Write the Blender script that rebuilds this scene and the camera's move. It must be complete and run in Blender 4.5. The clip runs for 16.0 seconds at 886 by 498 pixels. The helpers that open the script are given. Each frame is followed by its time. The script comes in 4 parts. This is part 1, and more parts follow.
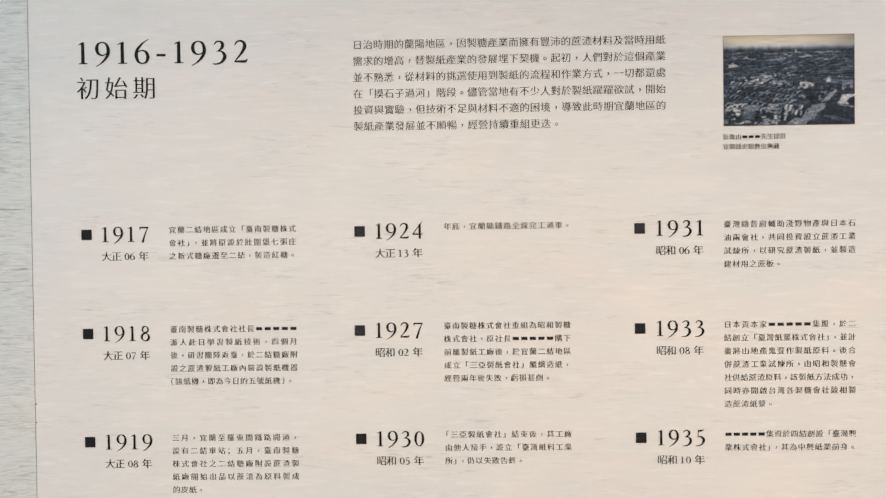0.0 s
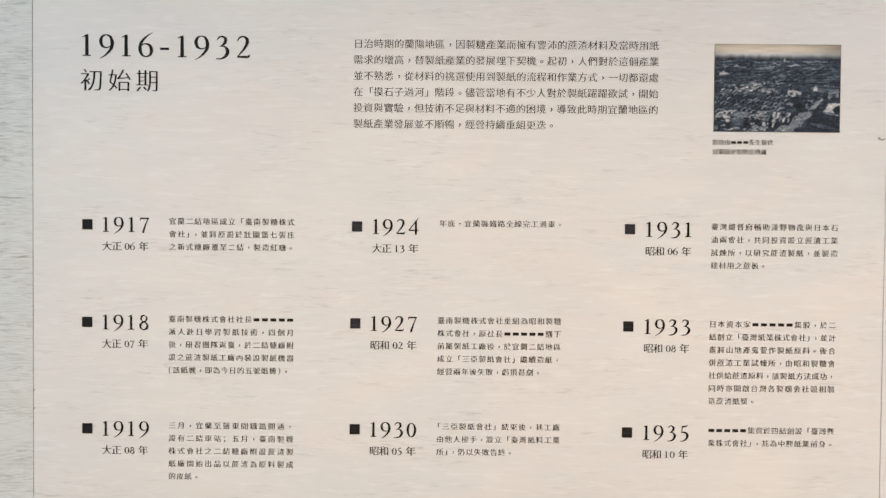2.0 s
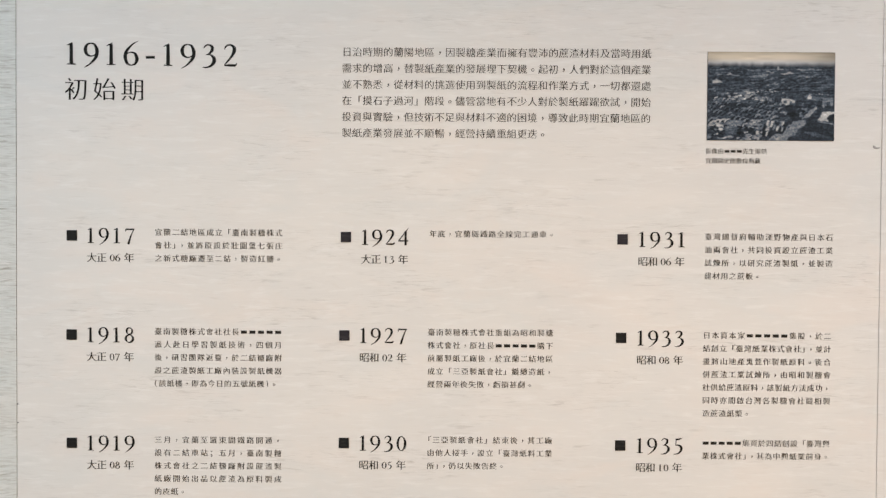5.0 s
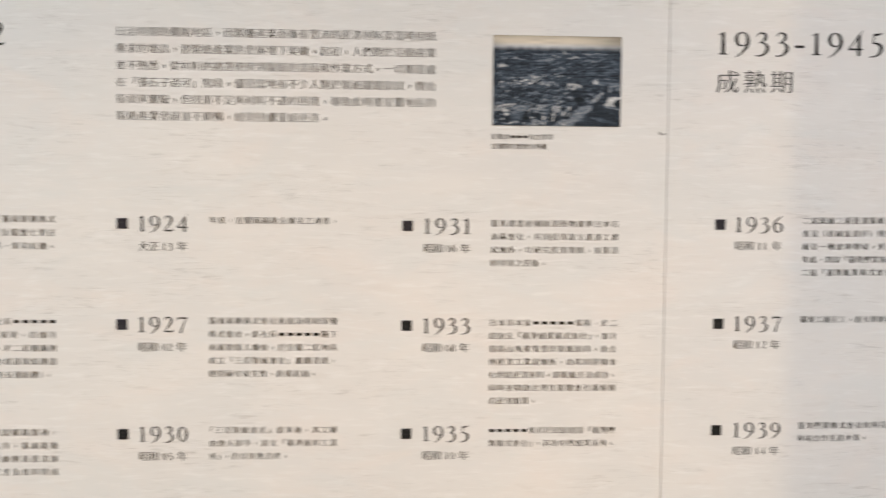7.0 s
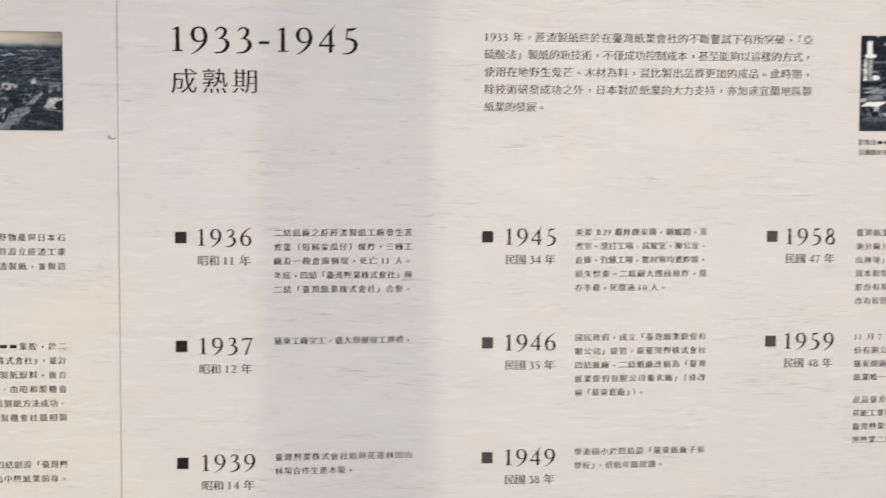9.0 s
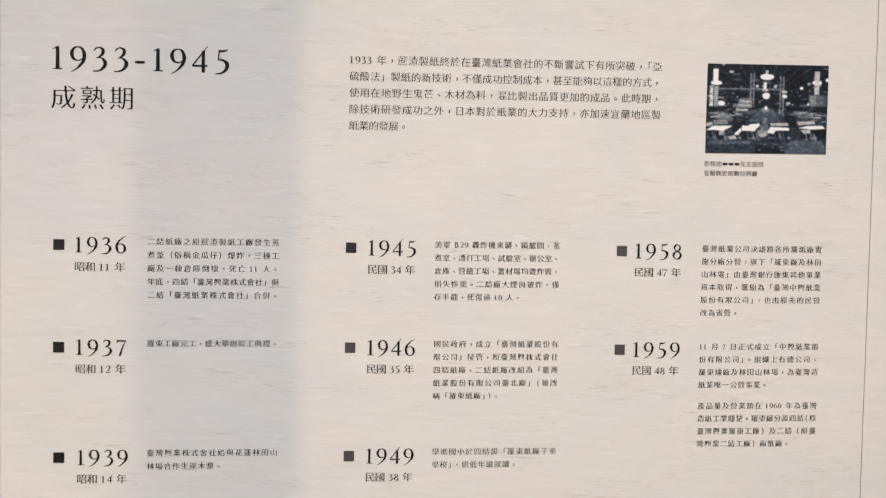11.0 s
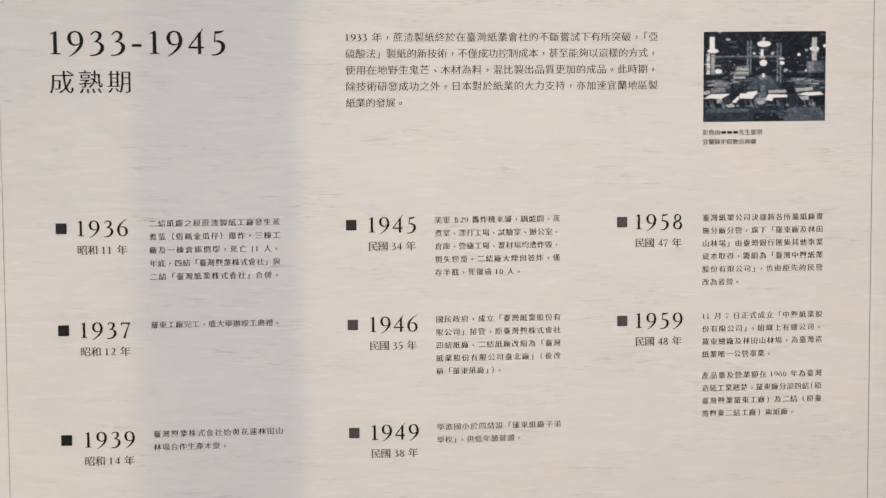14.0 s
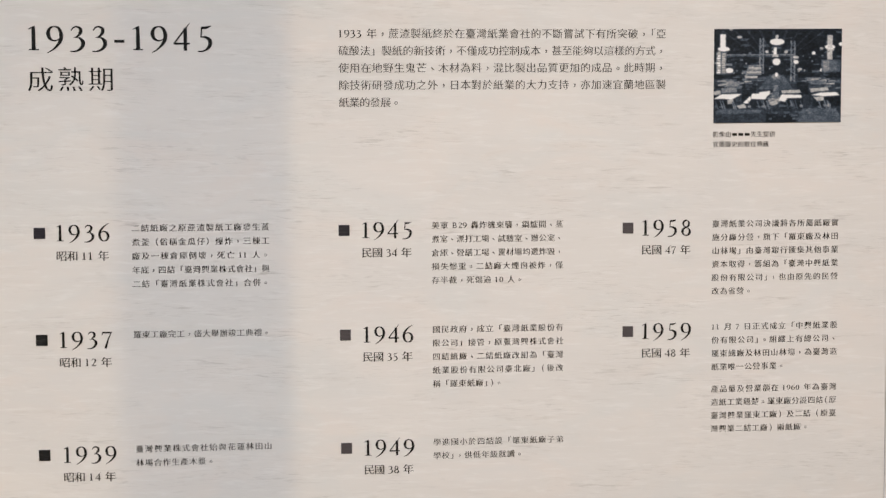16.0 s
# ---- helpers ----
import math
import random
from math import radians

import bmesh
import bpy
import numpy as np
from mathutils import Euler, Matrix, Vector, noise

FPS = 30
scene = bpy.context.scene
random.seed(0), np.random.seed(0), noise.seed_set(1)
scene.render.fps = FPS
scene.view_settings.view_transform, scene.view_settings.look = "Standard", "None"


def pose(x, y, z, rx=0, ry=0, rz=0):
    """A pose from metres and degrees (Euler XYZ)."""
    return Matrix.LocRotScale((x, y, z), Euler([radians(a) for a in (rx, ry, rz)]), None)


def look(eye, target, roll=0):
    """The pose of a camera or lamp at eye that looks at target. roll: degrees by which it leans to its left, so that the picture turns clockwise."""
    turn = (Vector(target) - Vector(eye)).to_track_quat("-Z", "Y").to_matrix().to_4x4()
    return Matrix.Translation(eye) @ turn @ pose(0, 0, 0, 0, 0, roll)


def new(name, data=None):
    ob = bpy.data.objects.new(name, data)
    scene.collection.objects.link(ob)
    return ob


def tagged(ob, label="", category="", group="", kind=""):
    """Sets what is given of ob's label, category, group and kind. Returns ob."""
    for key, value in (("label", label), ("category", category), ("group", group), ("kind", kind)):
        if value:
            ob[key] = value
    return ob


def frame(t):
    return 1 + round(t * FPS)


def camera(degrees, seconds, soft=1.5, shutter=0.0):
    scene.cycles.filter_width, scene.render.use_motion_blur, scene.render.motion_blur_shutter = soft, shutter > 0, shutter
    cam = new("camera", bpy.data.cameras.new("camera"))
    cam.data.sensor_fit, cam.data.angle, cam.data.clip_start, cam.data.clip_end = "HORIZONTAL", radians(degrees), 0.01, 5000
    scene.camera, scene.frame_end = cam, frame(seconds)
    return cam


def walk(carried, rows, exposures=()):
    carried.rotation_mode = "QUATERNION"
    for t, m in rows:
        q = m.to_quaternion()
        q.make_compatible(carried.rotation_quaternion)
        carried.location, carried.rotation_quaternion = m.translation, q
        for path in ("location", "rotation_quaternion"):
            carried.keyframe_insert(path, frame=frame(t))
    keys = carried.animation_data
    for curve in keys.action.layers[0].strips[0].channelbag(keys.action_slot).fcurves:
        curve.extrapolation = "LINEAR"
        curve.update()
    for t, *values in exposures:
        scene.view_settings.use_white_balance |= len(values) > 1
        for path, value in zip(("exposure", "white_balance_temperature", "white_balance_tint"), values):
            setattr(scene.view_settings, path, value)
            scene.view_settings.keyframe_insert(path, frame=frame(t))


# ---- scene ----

# ---- camera ----
cam = camera(55.64, 16.0, soft=1.36, shutter=0.41)
PATH = [
    (0, (0.6152, -1.1754, 1.4924), (0.5625, 0.8236, 1.4599), -0.68),
    (0.5, (0.6118, -1.1945, 1.4951), (0.5666, 0.8045, 1.4510), -0.54),
    (1, (0.6192, -1.2012, 1.4929), (0.5708, 0.7977, 1.4490), -0.33),
    (1.5, (0.5905, -1.2075, 1.4905), (0.5558, 0.7918, 1.4495), 0.15),
    (2, (0.5987, -1.2036, 1.4961), (0.5858, 0.7958, 1.4496), 0.51),
    (2.5, (0.6063, -1.1988, 1.5005), (0.5977, 0.8006, 1.4525), 0.65),
    (3, (0.6048, -1.1980, 1.5011), (0.5956, 0.8014, 1.4567), 0.72),
    (3.5, (0.6026, -1.2007, 1.5030), (0.5952, 0.7990, 1.4672), 0.67),
    (3.7, (0.6091, -1.2010, 1.5017), (0.5994, 0.7987, 1.4695), 0.61),
    (5.8, (0.6069, -1.1797, 1.5072), (0.6039, 0.8196, 1.4547), 0.27),
    (6, (0.6126, -1.1836, 1.5065), (0.6079, 0.8155, 1.4461), 0.25),
    (6.2, (0.6229, -1.1884, 1.5101), (0.6149, 0.8111, 1.4585), 0.34),
    (6.5, (0.6889, -1.1785, 1.5185), (0.7058, 0.8201, 1.4452), 0.52),
    (7, (0.8577, -1.1687, 1.5219), (0.9434, 0.8273, 1.4280), 0.47),
    (7.5, (1.0441, -1.1228, 1.5029), (1.1723, 0.8715, 1.4227), 0.22),
    (8, (1.1843, -1.0382, 1.5329), (1.3424, 0.9521, 1.4159), 0.05),
    (8.5, (1.3954, -1.0600, 1.5172), (1.5756, 0.9300, 1.4307), -0.73),
    (9, (1.5712, -1.0989, 1.5330), (1.6927, 0.8958, 1.4548), 0.29),
    (9.2, (1.5958, -1.1093, 1.5401), (1.7461, 0.8840, 1.4715), 0.48),
    (9.5, (1.6032, -1.0900, 1.5503), (1.7223, 0.9059, 1.5020), 0.76),
    (9.8, (1.6475, -1.0873, 1.5452), (1.7646, 0.9093, 1.5074), 1.06),
    (10, (1.6983, -1.1171, 1.5442), (1.8311, 0.8779, 1.4957), 0.89),
    (10.2, (1.7311, -1.1375, 1.5512), (1.8639, 0.8570, 1.4840), 1.07),
    (12.3, (1.7650, -1.2157, 1.5233), (1.8854, 0.7792, 1.4483), 0.85),
    (12.5, (1.7716, -1.2197, 1.5152), (1.8917, 0.7754, 1.4440), 0.64),
    (13, (1.7560, -1.2182, 1.5199), (1.8691, 0.7772, 1.4453), 0.73),
    (13.5, (1.7501, -1.2041, 1.5248), (1.8580, 0.7914, 1.4441), 0.24),
    (14, (1.7615, -1.1812, 1.5183), (1.8694, 0.8143, 1.4398), -0.34),
    (14.5, (1.7685, -1.1597, 1.5198), (1.8750, 0.8356, 1.4330), -0.48),
    (15, (1.7606, -1.1410, 1.5269), (1.8651, 0.8541, 1.4351), -0.44),
    (15.5, (1.7538, -1.1362, 1.5283), (1.8634, 0.8587, 1.4372), -0.27),
    (16, (1.7679, -1.1267, 1.5248), (1.8763, 0.8688, 1.4470), -0.16),
]
walk(cam, [(t, look(eye, target, roll)) for t, eye, target, roll in PATH],
     exposures=[(0.0, -0.24, 6540, 10), (3.7, -0.24, 6540, 10), (6.0, -0.29, 6540, 10), (6.5, -0.23, 6580, 10), (8.0, -0.25, 6380, 7), (8.5, -0.24, 6320, 6), (9.0, -0.26, 6390, 10),
                (9.5, -0.22, 6450, 12), (10.2, -0.23, 6450, 11), (12.3, -0.41, 6450, 10), (16.0, -0.41, 6450, 10)])

# ---- light ----
world = bpy.data.worlds.new("world")
world.use_nodes = True
world.node_tree.nodes["Background"].inputs["Color"].default_value = (0.9, 0.95, 1.0, 1)
world.node_tree.nodes["Background"].inputs["Strength"].default_value = 0.2
scene.world = world


def area_lamp(name, m, size_x, size_y, watts, colour):
    data = bpy.data.lights.new(name, "AREA")
    data.shape, data.size, data.size_y, data.energy, data.color = "RECTANGLE", size_x, size_y, watts, colour
    ob = new(name, data)
    ob.matrix_world = m
    return ob


def spot_lamp(name, eye, target, watts, colour, cone, blend, radius):
    data = bpy.data.lights.new(name, "SPOT")
    data.energy, data.color, data.spot_size, data.spot_blend, data.shadow_soft_size = watts, colour, radians(cone), blend, radius
    ob = new(name, data)
    ob.matrix_world = look(eye, target)
    return ob


# Overhead fills without known fixtures, placed and tinted to even out the panels.
area_lamp("cool_overhead_fill", pose(-0.55, -1.95, 2.74), 1.7, 1.2, 88, (0.82, 0.925, 1.0))
area_lamp("warm_overhead_fill", pose(2.24, -2.03, 2.74), 1.2, 1.2, 95, (0.99, 0.962, 0.972))
spot_lamp("warm_spot", (2.2, -3.6, 2.3), (2.10, 0.0, 1.33), 112, (1.0, 0.735, 0.43), 42, 1.0, 0.017)
# Added fill with no known source: warms the lower first printed panel.
spot_lamp("low_warm_fill", (1.3, -3.9, 2.3), (0.58, 0.0, 1.12), 182, (1.0, 0.64, 0.29), 26, 1.0, 0.05)


# ---- materials ----
def material(name):
    m = bpy.data.materials.new(name)
    m.use_nodes = True
    nodes, links = m.node_tree.nodes, m.node_tree.links
    return m, nodes, links, nodes["Principled BSDF"]


def noise_node(nodes, links, vector, scale_xyz, detail=3.0, distortion=0.0, rough=0.55):
    mapping = nodes.new("ShaderNodeMapping")
    mapping.inputs["Scale"].default_value = scale_xyz
    links.new(vector, mapping.inputs["Vector"])
    n = nodes.new("ShaderNodeTexNoise")
    n.inputs["Scale"].default_value = 1.0
    n.inputs["Detail"].default_value = detail
    n.inputs["Roughness"].default_value = rough
    n.inputs["Distortion"].default_value = distortion
    links.new(mapping.outputs["Vector"], n.inputs["Vector"])
    return n.outputs["Fac"]


def span(nodes, links, value, lo, hi, out_lo=0.0, out_hi=1.0):
    r = nodes.new("ShaderNodeMapRange")
    for key, v in (("From Min", lo), ("From Max", hi), ("To Min", out_lo), ("To Max", out_hi)):
        r.inputs[key].default_value = v
    links.new(value, r.inputs["Value"])
    return r.outputs["Result"]


def maths(nodes, links, op, a, b):
    n = nodes.new("ShaderNodeMath")
    n.operation = op
    for k, v in enumerate((a, b)):
        if isinstance(v, (int, float)):
            n.inputs[k].default_value = v
        else:
            links.new(v, n.inputs[k])
    return n.outputs[0]


def blend(nodes, links, fac, a, b):
    n = nodes.new("ShaderNodeMix")
    n.data_type = "RGBA"
    if isinstance(fac, (int, float)):
        n.inputs[0].default_value = fac
    else:
        links.new(fac, n.inputs[0])
    for k, v in ((6, a), (7, b)):
        if isinstance(v, tuple):
            n.inputs[k].default_value = (*v, 1)
        else:
            links.new(v, n.inputs[k])
    return n.outputs[2]


def shift_again(nodes, links, vector):
    m = nodes.new("ShaderNodeMapping")
    m.inputs["Location"].default_value = (7.3, 0, 2.9)
    links.new(vector, m.inputs["Vector"])
    return m.outputs["Vector"]


def whitewashed_wood(name, depth, offset, wavy, spread, low, high, thin):
    """Pale washed veneer with level grain. depth: how strongly it shows; wavy: how it bends; spread: how much of the face has it."""
    m, nodes, links, bsdf = material(name)
    tc = nodes.new("ShaderNodeTexCoord")
    shift = nodes.new("ShaderNodeMapping")
    shift.inputs["Location"].default_value = (offset, 0, offset * 0.7)
    links.new(tc.outputs["Object"], shift.inputs["Vector"])
    v = shift.outputs["Vector"]
    wave = noise_node(nodes, links, v, (5.0, 1, 9.0), 2.0)
    sep = nodes.new("ShaderNodeSeparateXYZ")
    links.new(v, sep.inputs[0])
    bent = maths(nodes, links, "ADD", sep.outputs["Z"], maths(nodes, links, "MULTIPLY", maths(nodes, links, "SUBTRACT", wave, 0.5), wavy))
    com = nodes.new("ShaderNodeCombineXYZ")
    links.new(sep.outputs["X"], com.inputs["X"])
    links.new(bent, com.inputs["Z"])
    g = com.outputs[0]
    hair = span(nodes, links, noise_node(nodes, links, g, (42.0, 1, 470.0), 2.0, 0.3), thin, thin + 0.16)
    fleck = span(nodes, links, noise_node(nodes, links, g, (28.0, 1, 230.0), 3.0, 0.5), 0.56, 0.70)
    cluster = span(nodes, links, noise_node(nodes, links, g, (6.5, 1, 24.0), 4.0, 0.4), 0.60 - spread, 0.74 - spread * 0.6)
    rare = span(nodes, links, noise_node(nodes, links, g, (17.0, 1, 95.0), 3.0, 0.6), 0.61, 0.71)
    broad = span(nodes, links, noise_node(nodes, links, g, (3.2, 1, 30.0), 5.0, 0.3, 0.62), 0.34, 0.68)
    blot = span(nodes, links, noise_node(nodes, links, v, (4.2, 1, 5.4), 4.0, 0.5), 0.36, 0.64)
    rosy = span(nodes, links, noise_node(nodes, links, v, (7.0, 1, 13.0), 3.0, 0.8), 0.50, 0.70)
    cool = span(nodes, links, noise_node(nodes, links, shift_again(nodes, links, v), (6.0, 1, 12.0), 3.0, 0.8), 0.50, 0.70)
    streak = maths(nodes, links, "MULTIPLY", maths(nodes, links, "ADD", maths(nodes, links, "MULTIPLY", hair, 0.55), fleck), cluster)
    base = blend(nodes, links, blot, low, high)
    base = blend(nodes, links, maths(nodes, links, "MULTIPLY", rosy, 0.55), base, tuple(c * k for c, k in zip(high, (1.02, 0.975, 0.955))))
    base = blend(nodes, links, maths(nodes, links, "MULTIPLY", cool, 0.55), base, tuple(c * k for c, k in zip(low, (0.965, 1.0, 1.015))))
    base = blend(nodes, links, maths(nodes, links, "MULTIPLY", broad, 0.145 * depth), base, (0.60, 0.575, 0.545))
    base = blend(nodes, links, maths(nodes, links, "MULTIPLY", rare, 0.10 * depth), base, (0.50, 0.44, 0.375))
    base = blend(nodes, links, maths(nodes, links, "MULTIPLY", streak, 0.37 * depth), base, (0.37, 0.345, 0.315))
    chalk = span(nodes, links, noise_node(nodes, links, g, (19.0, 1, 130.0), 4.0, 0.3, 0.65), 0.52, 0.70)
    base = blend(nodes, links, maths(nodes, links, "MULTIPLY", chalk, 0.40), base, (0.84, 0.825, 0.81))
    links.new(base, bsdf.inputs["Base Color"])
    links.new(span(nodes, links, broad, 0.0, 1.0, 0.52, 0.66), bsdf.inputs["Roughness"])
    bsdf.inputs["Specular IOR Level"].default_value = 0.3
    bump = nodes.new("ShaderNodeBump")
    bump.inputs["Strength"].default_value = min(1.0, 0.3 * depth)
    bump.inputs["Distance"].default_value = 0.0006
    links.new(maths(nodes, links, "SUBTRACT", broad, streak), bump.inputs["Height"])
    links.new(bump.outputs["Normal"], bsdf.inputs["Normal"])
    return m


def ink(name, colour, rough, worn_most=0.05):
    m, nodes, links, bsdf = material(name)
    tc = nodes.new("ShaderNodeTexCoord")
    n = noise_node(nodes, links, tc.outputs["Object"], (40, 40, 400), 3.0)
    worn = span(nodes, links, noise_node(nodes, links, tc.outputs["Object"], (55, 55, 620), 2.0, 0.3), 0.54, 0.72, 0.0, worn_most)
    base = blend(nodes, links, n, colour, tuple(c * 1.9 + 0.006 for c in colour))
    links.new(blend(nodes, links, worn, base, (0.30, 0.28, 0.26)), bsdf.inputs["Base Color"])
    bsdf.inputs["Roughness"].default_value = rough
    bsdf.inputs["Specular IOR Level"].default_value = 0.12
    return m


def plain(name, colour, rough, speck=0.12, scale=6.0):
    m, nodes, links, bsdf = material(name)
    tc = nodes.new("ShaderNodeTexCoord")
    n = noise_node(nodes, links, tc.outputs["Object"], (scale, scale, scale), 5.0)
    f = noise_node(nodes, links, tc.outputs["Object"], (scale * 25, scale * 25, scale * 25), 2.0)
    dark = tuple(c * (1 - speck) for c in colour)
    links.new(blend(nodes, links, maths(nodes, links, "MULTIPLY", maths(nodes, links, "ADD", n, f), 0.5), dark, colour), bsdf.inputs["Base Color"])
    bsdf.inputs["Roughness"].default_value = rough
    return m


WOOD = whitewashed_wood("whitewashed_wood", 1.0, 0.0, 0.014, 0.14, (0.720, 0.700, 0.678), (0.760, 0.728, 0.695), 0.53)
WOOD_COARSE = whitewashed_wood("whitewashed_wood_coarse", 1.6, 3.1, 0.035, 0.34, (0.655, 0.672, 0.652), (0.685, 0.695, 0.668), 0.46)
INK = ink("printed_black", (0.006, 0.0055, 0.0055), 0.6)
INK_TEXT = ink("printed_soft_black", (0.016, 0.014, 0.012), 0.6)
MARKS = (ink("marker_black", (0.008, 0.008, 0.008), 0.5, 0.10), ink("marker_dark", (0.017, 0.015, 0.019), 0.5, 0.10), ink("marker_grey", (0.052, 0.045, 0.047), 0.5, 0.10))
MARK_LABELS = ("small black printed square", "small blue-black printed square", "small faded grey printed square")
# Unseen plaster and ceiling kept dark, floor brown, to steer bounced light.
PLASTER = plain("low_bounce_plaster", (0.30, 0.29, 0.275), 0.9)
CEILING = plain("ceiling_paint", (0.42, 0.41, 0.40), 0.9)
FLOOR = plain("warm_bounce_floor", (0.37, 0.27, 0.18), 0.45, 0.3, 3.0)
BATTEN = plain("dark_backing", (0.10, 0.085, 0.07), 0.85, 0.3)
POST = plain("shade_post_paint", (0.6, 0.6, 0.58), 0.6)
SCUFF = plain("bruised_wood", (0.42, 0.40, 0.38), 0.8, 0.3, 60.0)


# ---- mesh helpers ----
def part(name, bm, mat, parent, label=""):
    me = bpy.data.meshes.new(name)
    bm.to_mesh(me)
    bm.free()
    me.materials.append(mat)
    ob = new(name, me)
    ob.parent = parent
    return tagged(ob, label) if label else ob


def part_data(name, verts, faces, mat, parent, label=""):
    me = bpy.data.meshes.new(name)
    me.from_pydata(verts, [], faces)
    me.materials.append(mat)
    ob = new(name, me)
    ob.parent = parent
    return tagged(ob, label) if label else ob


def box(x0, x1, y0, y1, z0, z1, bevel=0.0):
    bm = bmesh.new()
    bmesh.ops.create_cube(bm, size=1)
    for v in bm.verts:
        v.co = Vector(((x0 + x1) / 2 + v.co.x * (x1 - x0), (y0 + y1) / 2 + v.co.y * (y1 - y0), (z0 + z1) / 2 + v.co.z * (z1 - z0)))
    if bevel:
        bmesh.ops.bevel(bm, geom=bm.edges[:], offset=bevel, segments=2, affect="EDGES", profile=0.6)
    return bm


def structure(name, bm, mat, label):
    return tagged(part(name, bm, mat, None), label, "", "", "structure")


# ---- the room round the display ----
X0, X1, Y0, ZC = -3.2, 5.6, -4.6, 2.8
# Floor, ceiling and plaster walls stay out of view; they only shape bounce.
structure("floor", box(X0 - 0.1, X1 + 0.1, Y0 - 0.1, 0.14, -0.12, 0.0), FLOOR, "unseen floor, browned to warm the bounced light")
structure("ceiling", box(X0 - 0.1, X1 + 0.1, Y0 - 0.1, 0.14, ZC, ZC + 0.1), CEILING, "unseen plain ceiling, darkened to cut bounced light")
structure("wall_north", box(X0 - 0.1, X1 + 0.1, 0.04, 0.14, 0.0, ZC), BATTEN, "dark backing wall behind the pale panels")
structure("wall_south", box(X0 - 0.1, X1 + 0.1, Y0 - 0.1, Y0, 0.0, ZC), PLASTER, "unseen wall facing the panels, darkened to cut bounced light")
structure("wall_west", box(X0 - 0.1, X0, Y0, 0.04, 0.0, ZC), PLASTER, "unseen side wall, darkened to cut bounced light")
structure("wall_east", box(X1, X1 + 0.1, Y0, 0.04, 0.0, ZC), PLASTER, "unseen end wall, darkened to cut bounced light")
# Added out of view: blocks warm_spot to throw the upright band of shade.
structure("shade_post", box(1.858 - 0.047, 1.858 + 0.047, -1.855, -1.745, 0.0, ZC, 0.004), POST, "slim pale unseen post added to shade the panels")

# ---- glyphs ----
GLYPHS, LIGHT, DISPLAY = {}, {}, {}
PUNCT = "，。、"


def outlines(chars):
    """Outlines of each character from the built-in font, with level strokes thinned as in a book face."""
    made = {}
    for ch in chars:
        cu = bpy.data.curves.new("type", "FONT")
        cu.body = ch
        made[ch] = new("type", cu)
    bpy.context.view_layer.update()
    deps = bpy.context.evaluated_depsgraph_get()
    loops = {}
    for ch, ob in made.items():
        polys = []
        for sp in ob.to_curve(deps).splines:
            pts, bz = [], sp.bezier_points
            for k in range(len(bz)):
                a, b = bz[k], bz[(k + 1) % len(bz)]
                p = [np.array(q[:2]) for q in (a.co, a.handle_right, b.handle_left, b.co)]
                chord = p[3] - p[0]
                ln = np.hypot(*chord) + 1e-9
                bow = max(abs(np.cross(chord, p[1] - p[0])), abs(np.cross(chord, p[2] - p[0]))) / ln
                steps = 1 if bow < 0.004 else (3 if bow < 0.05 else 5)
                for s in range(steps):
                    u = s / steps
                    pts.append((1 - u) ** 3 * p[0] + 3 * u * (1 - u) ** 2 * p[1] + 3 * u * u * (1 - u) * p[2] + u ** 3 * p[3])
            keep = [q for k, q in enumerate(pts) if np.hypot(*(q - pts[k - 1])) > 1e-4]
            if len(keep) > 2:
                polys.append(np.array(keep))
        loops[ch] = polys
        ob.to_curve_clear()
    for ob in made.values():
        cu = ob.data
        bpy.data.objects.remove(ob)
        bpy.data.curves.remove(cu)
    return loops


def thinned(polys, across, level):
    """Moves the outline inwards: across thins upright strokes, level thins level ones."""
    area = sum(0.5 * np.sum(p[:, 0] * np.roll(p[:, 1], -1) - np.roll(p[:, 0], -1) * p[:, 1]) for p in polys)
    sign = 1 if area > 0 else -1
    out = []
    for p in polys:
        e = np.roll(p, -1, 0) - p
        n = np.stack([e[:, 1], -e[:, 0]], 1) * sign / (np.hypot(e[:, 0], e[:, 1])[:, None] + 1e-9)
        m = np.roll(n, 1, 0)
        big = np.where(np.abs(n) > np.abs(m), n, m)
        out.append(p - big * np.array([across, level]))
    return out


def serifed(polys, size):
    """Gives the right end of each level stroke the small raised triangle of a printed Ming face."""
    out = []
    for p in polys:
        n, pts = len(p), []
        for k in range(n):
            before, here, there, after = p[k - 1], p[k], p[(k + 1) % n], p[(k + 2) % n]
            top = None
            for a, b, c, d in ((before, here, there, after), (p[(k + 1) % n], here, p[k - 1], p[k - 2])):
                # a-b runs along the top of the stroke, b-c down its end, c-d back along its foot
                end, along, foot = c - b, b - a, d - c
                if (end[1] < -0.012 and -end[1] < 0.11 and abs(end[0]) < 0.35 * -end[1] and along[0] > 0.16 and abs(along[1]) < 0.12 * along[0]
                        and foot[0] < -0.10 and abs(foot[1]) < 0.12 * -foot[0]):
                    top = (a, b, c)
                    break
            if top is None:
                pts.append(here)
                continue
            rise = [here + (-1.35 * size, 0.0), here + (-0.55 * size, 0.92 * size), here + (0.22 * size, 0.05 * size)]
            pts += rise if np.allclose(top[0], before) else rise[::-1]
        out.append(np.array(pts))
    return out


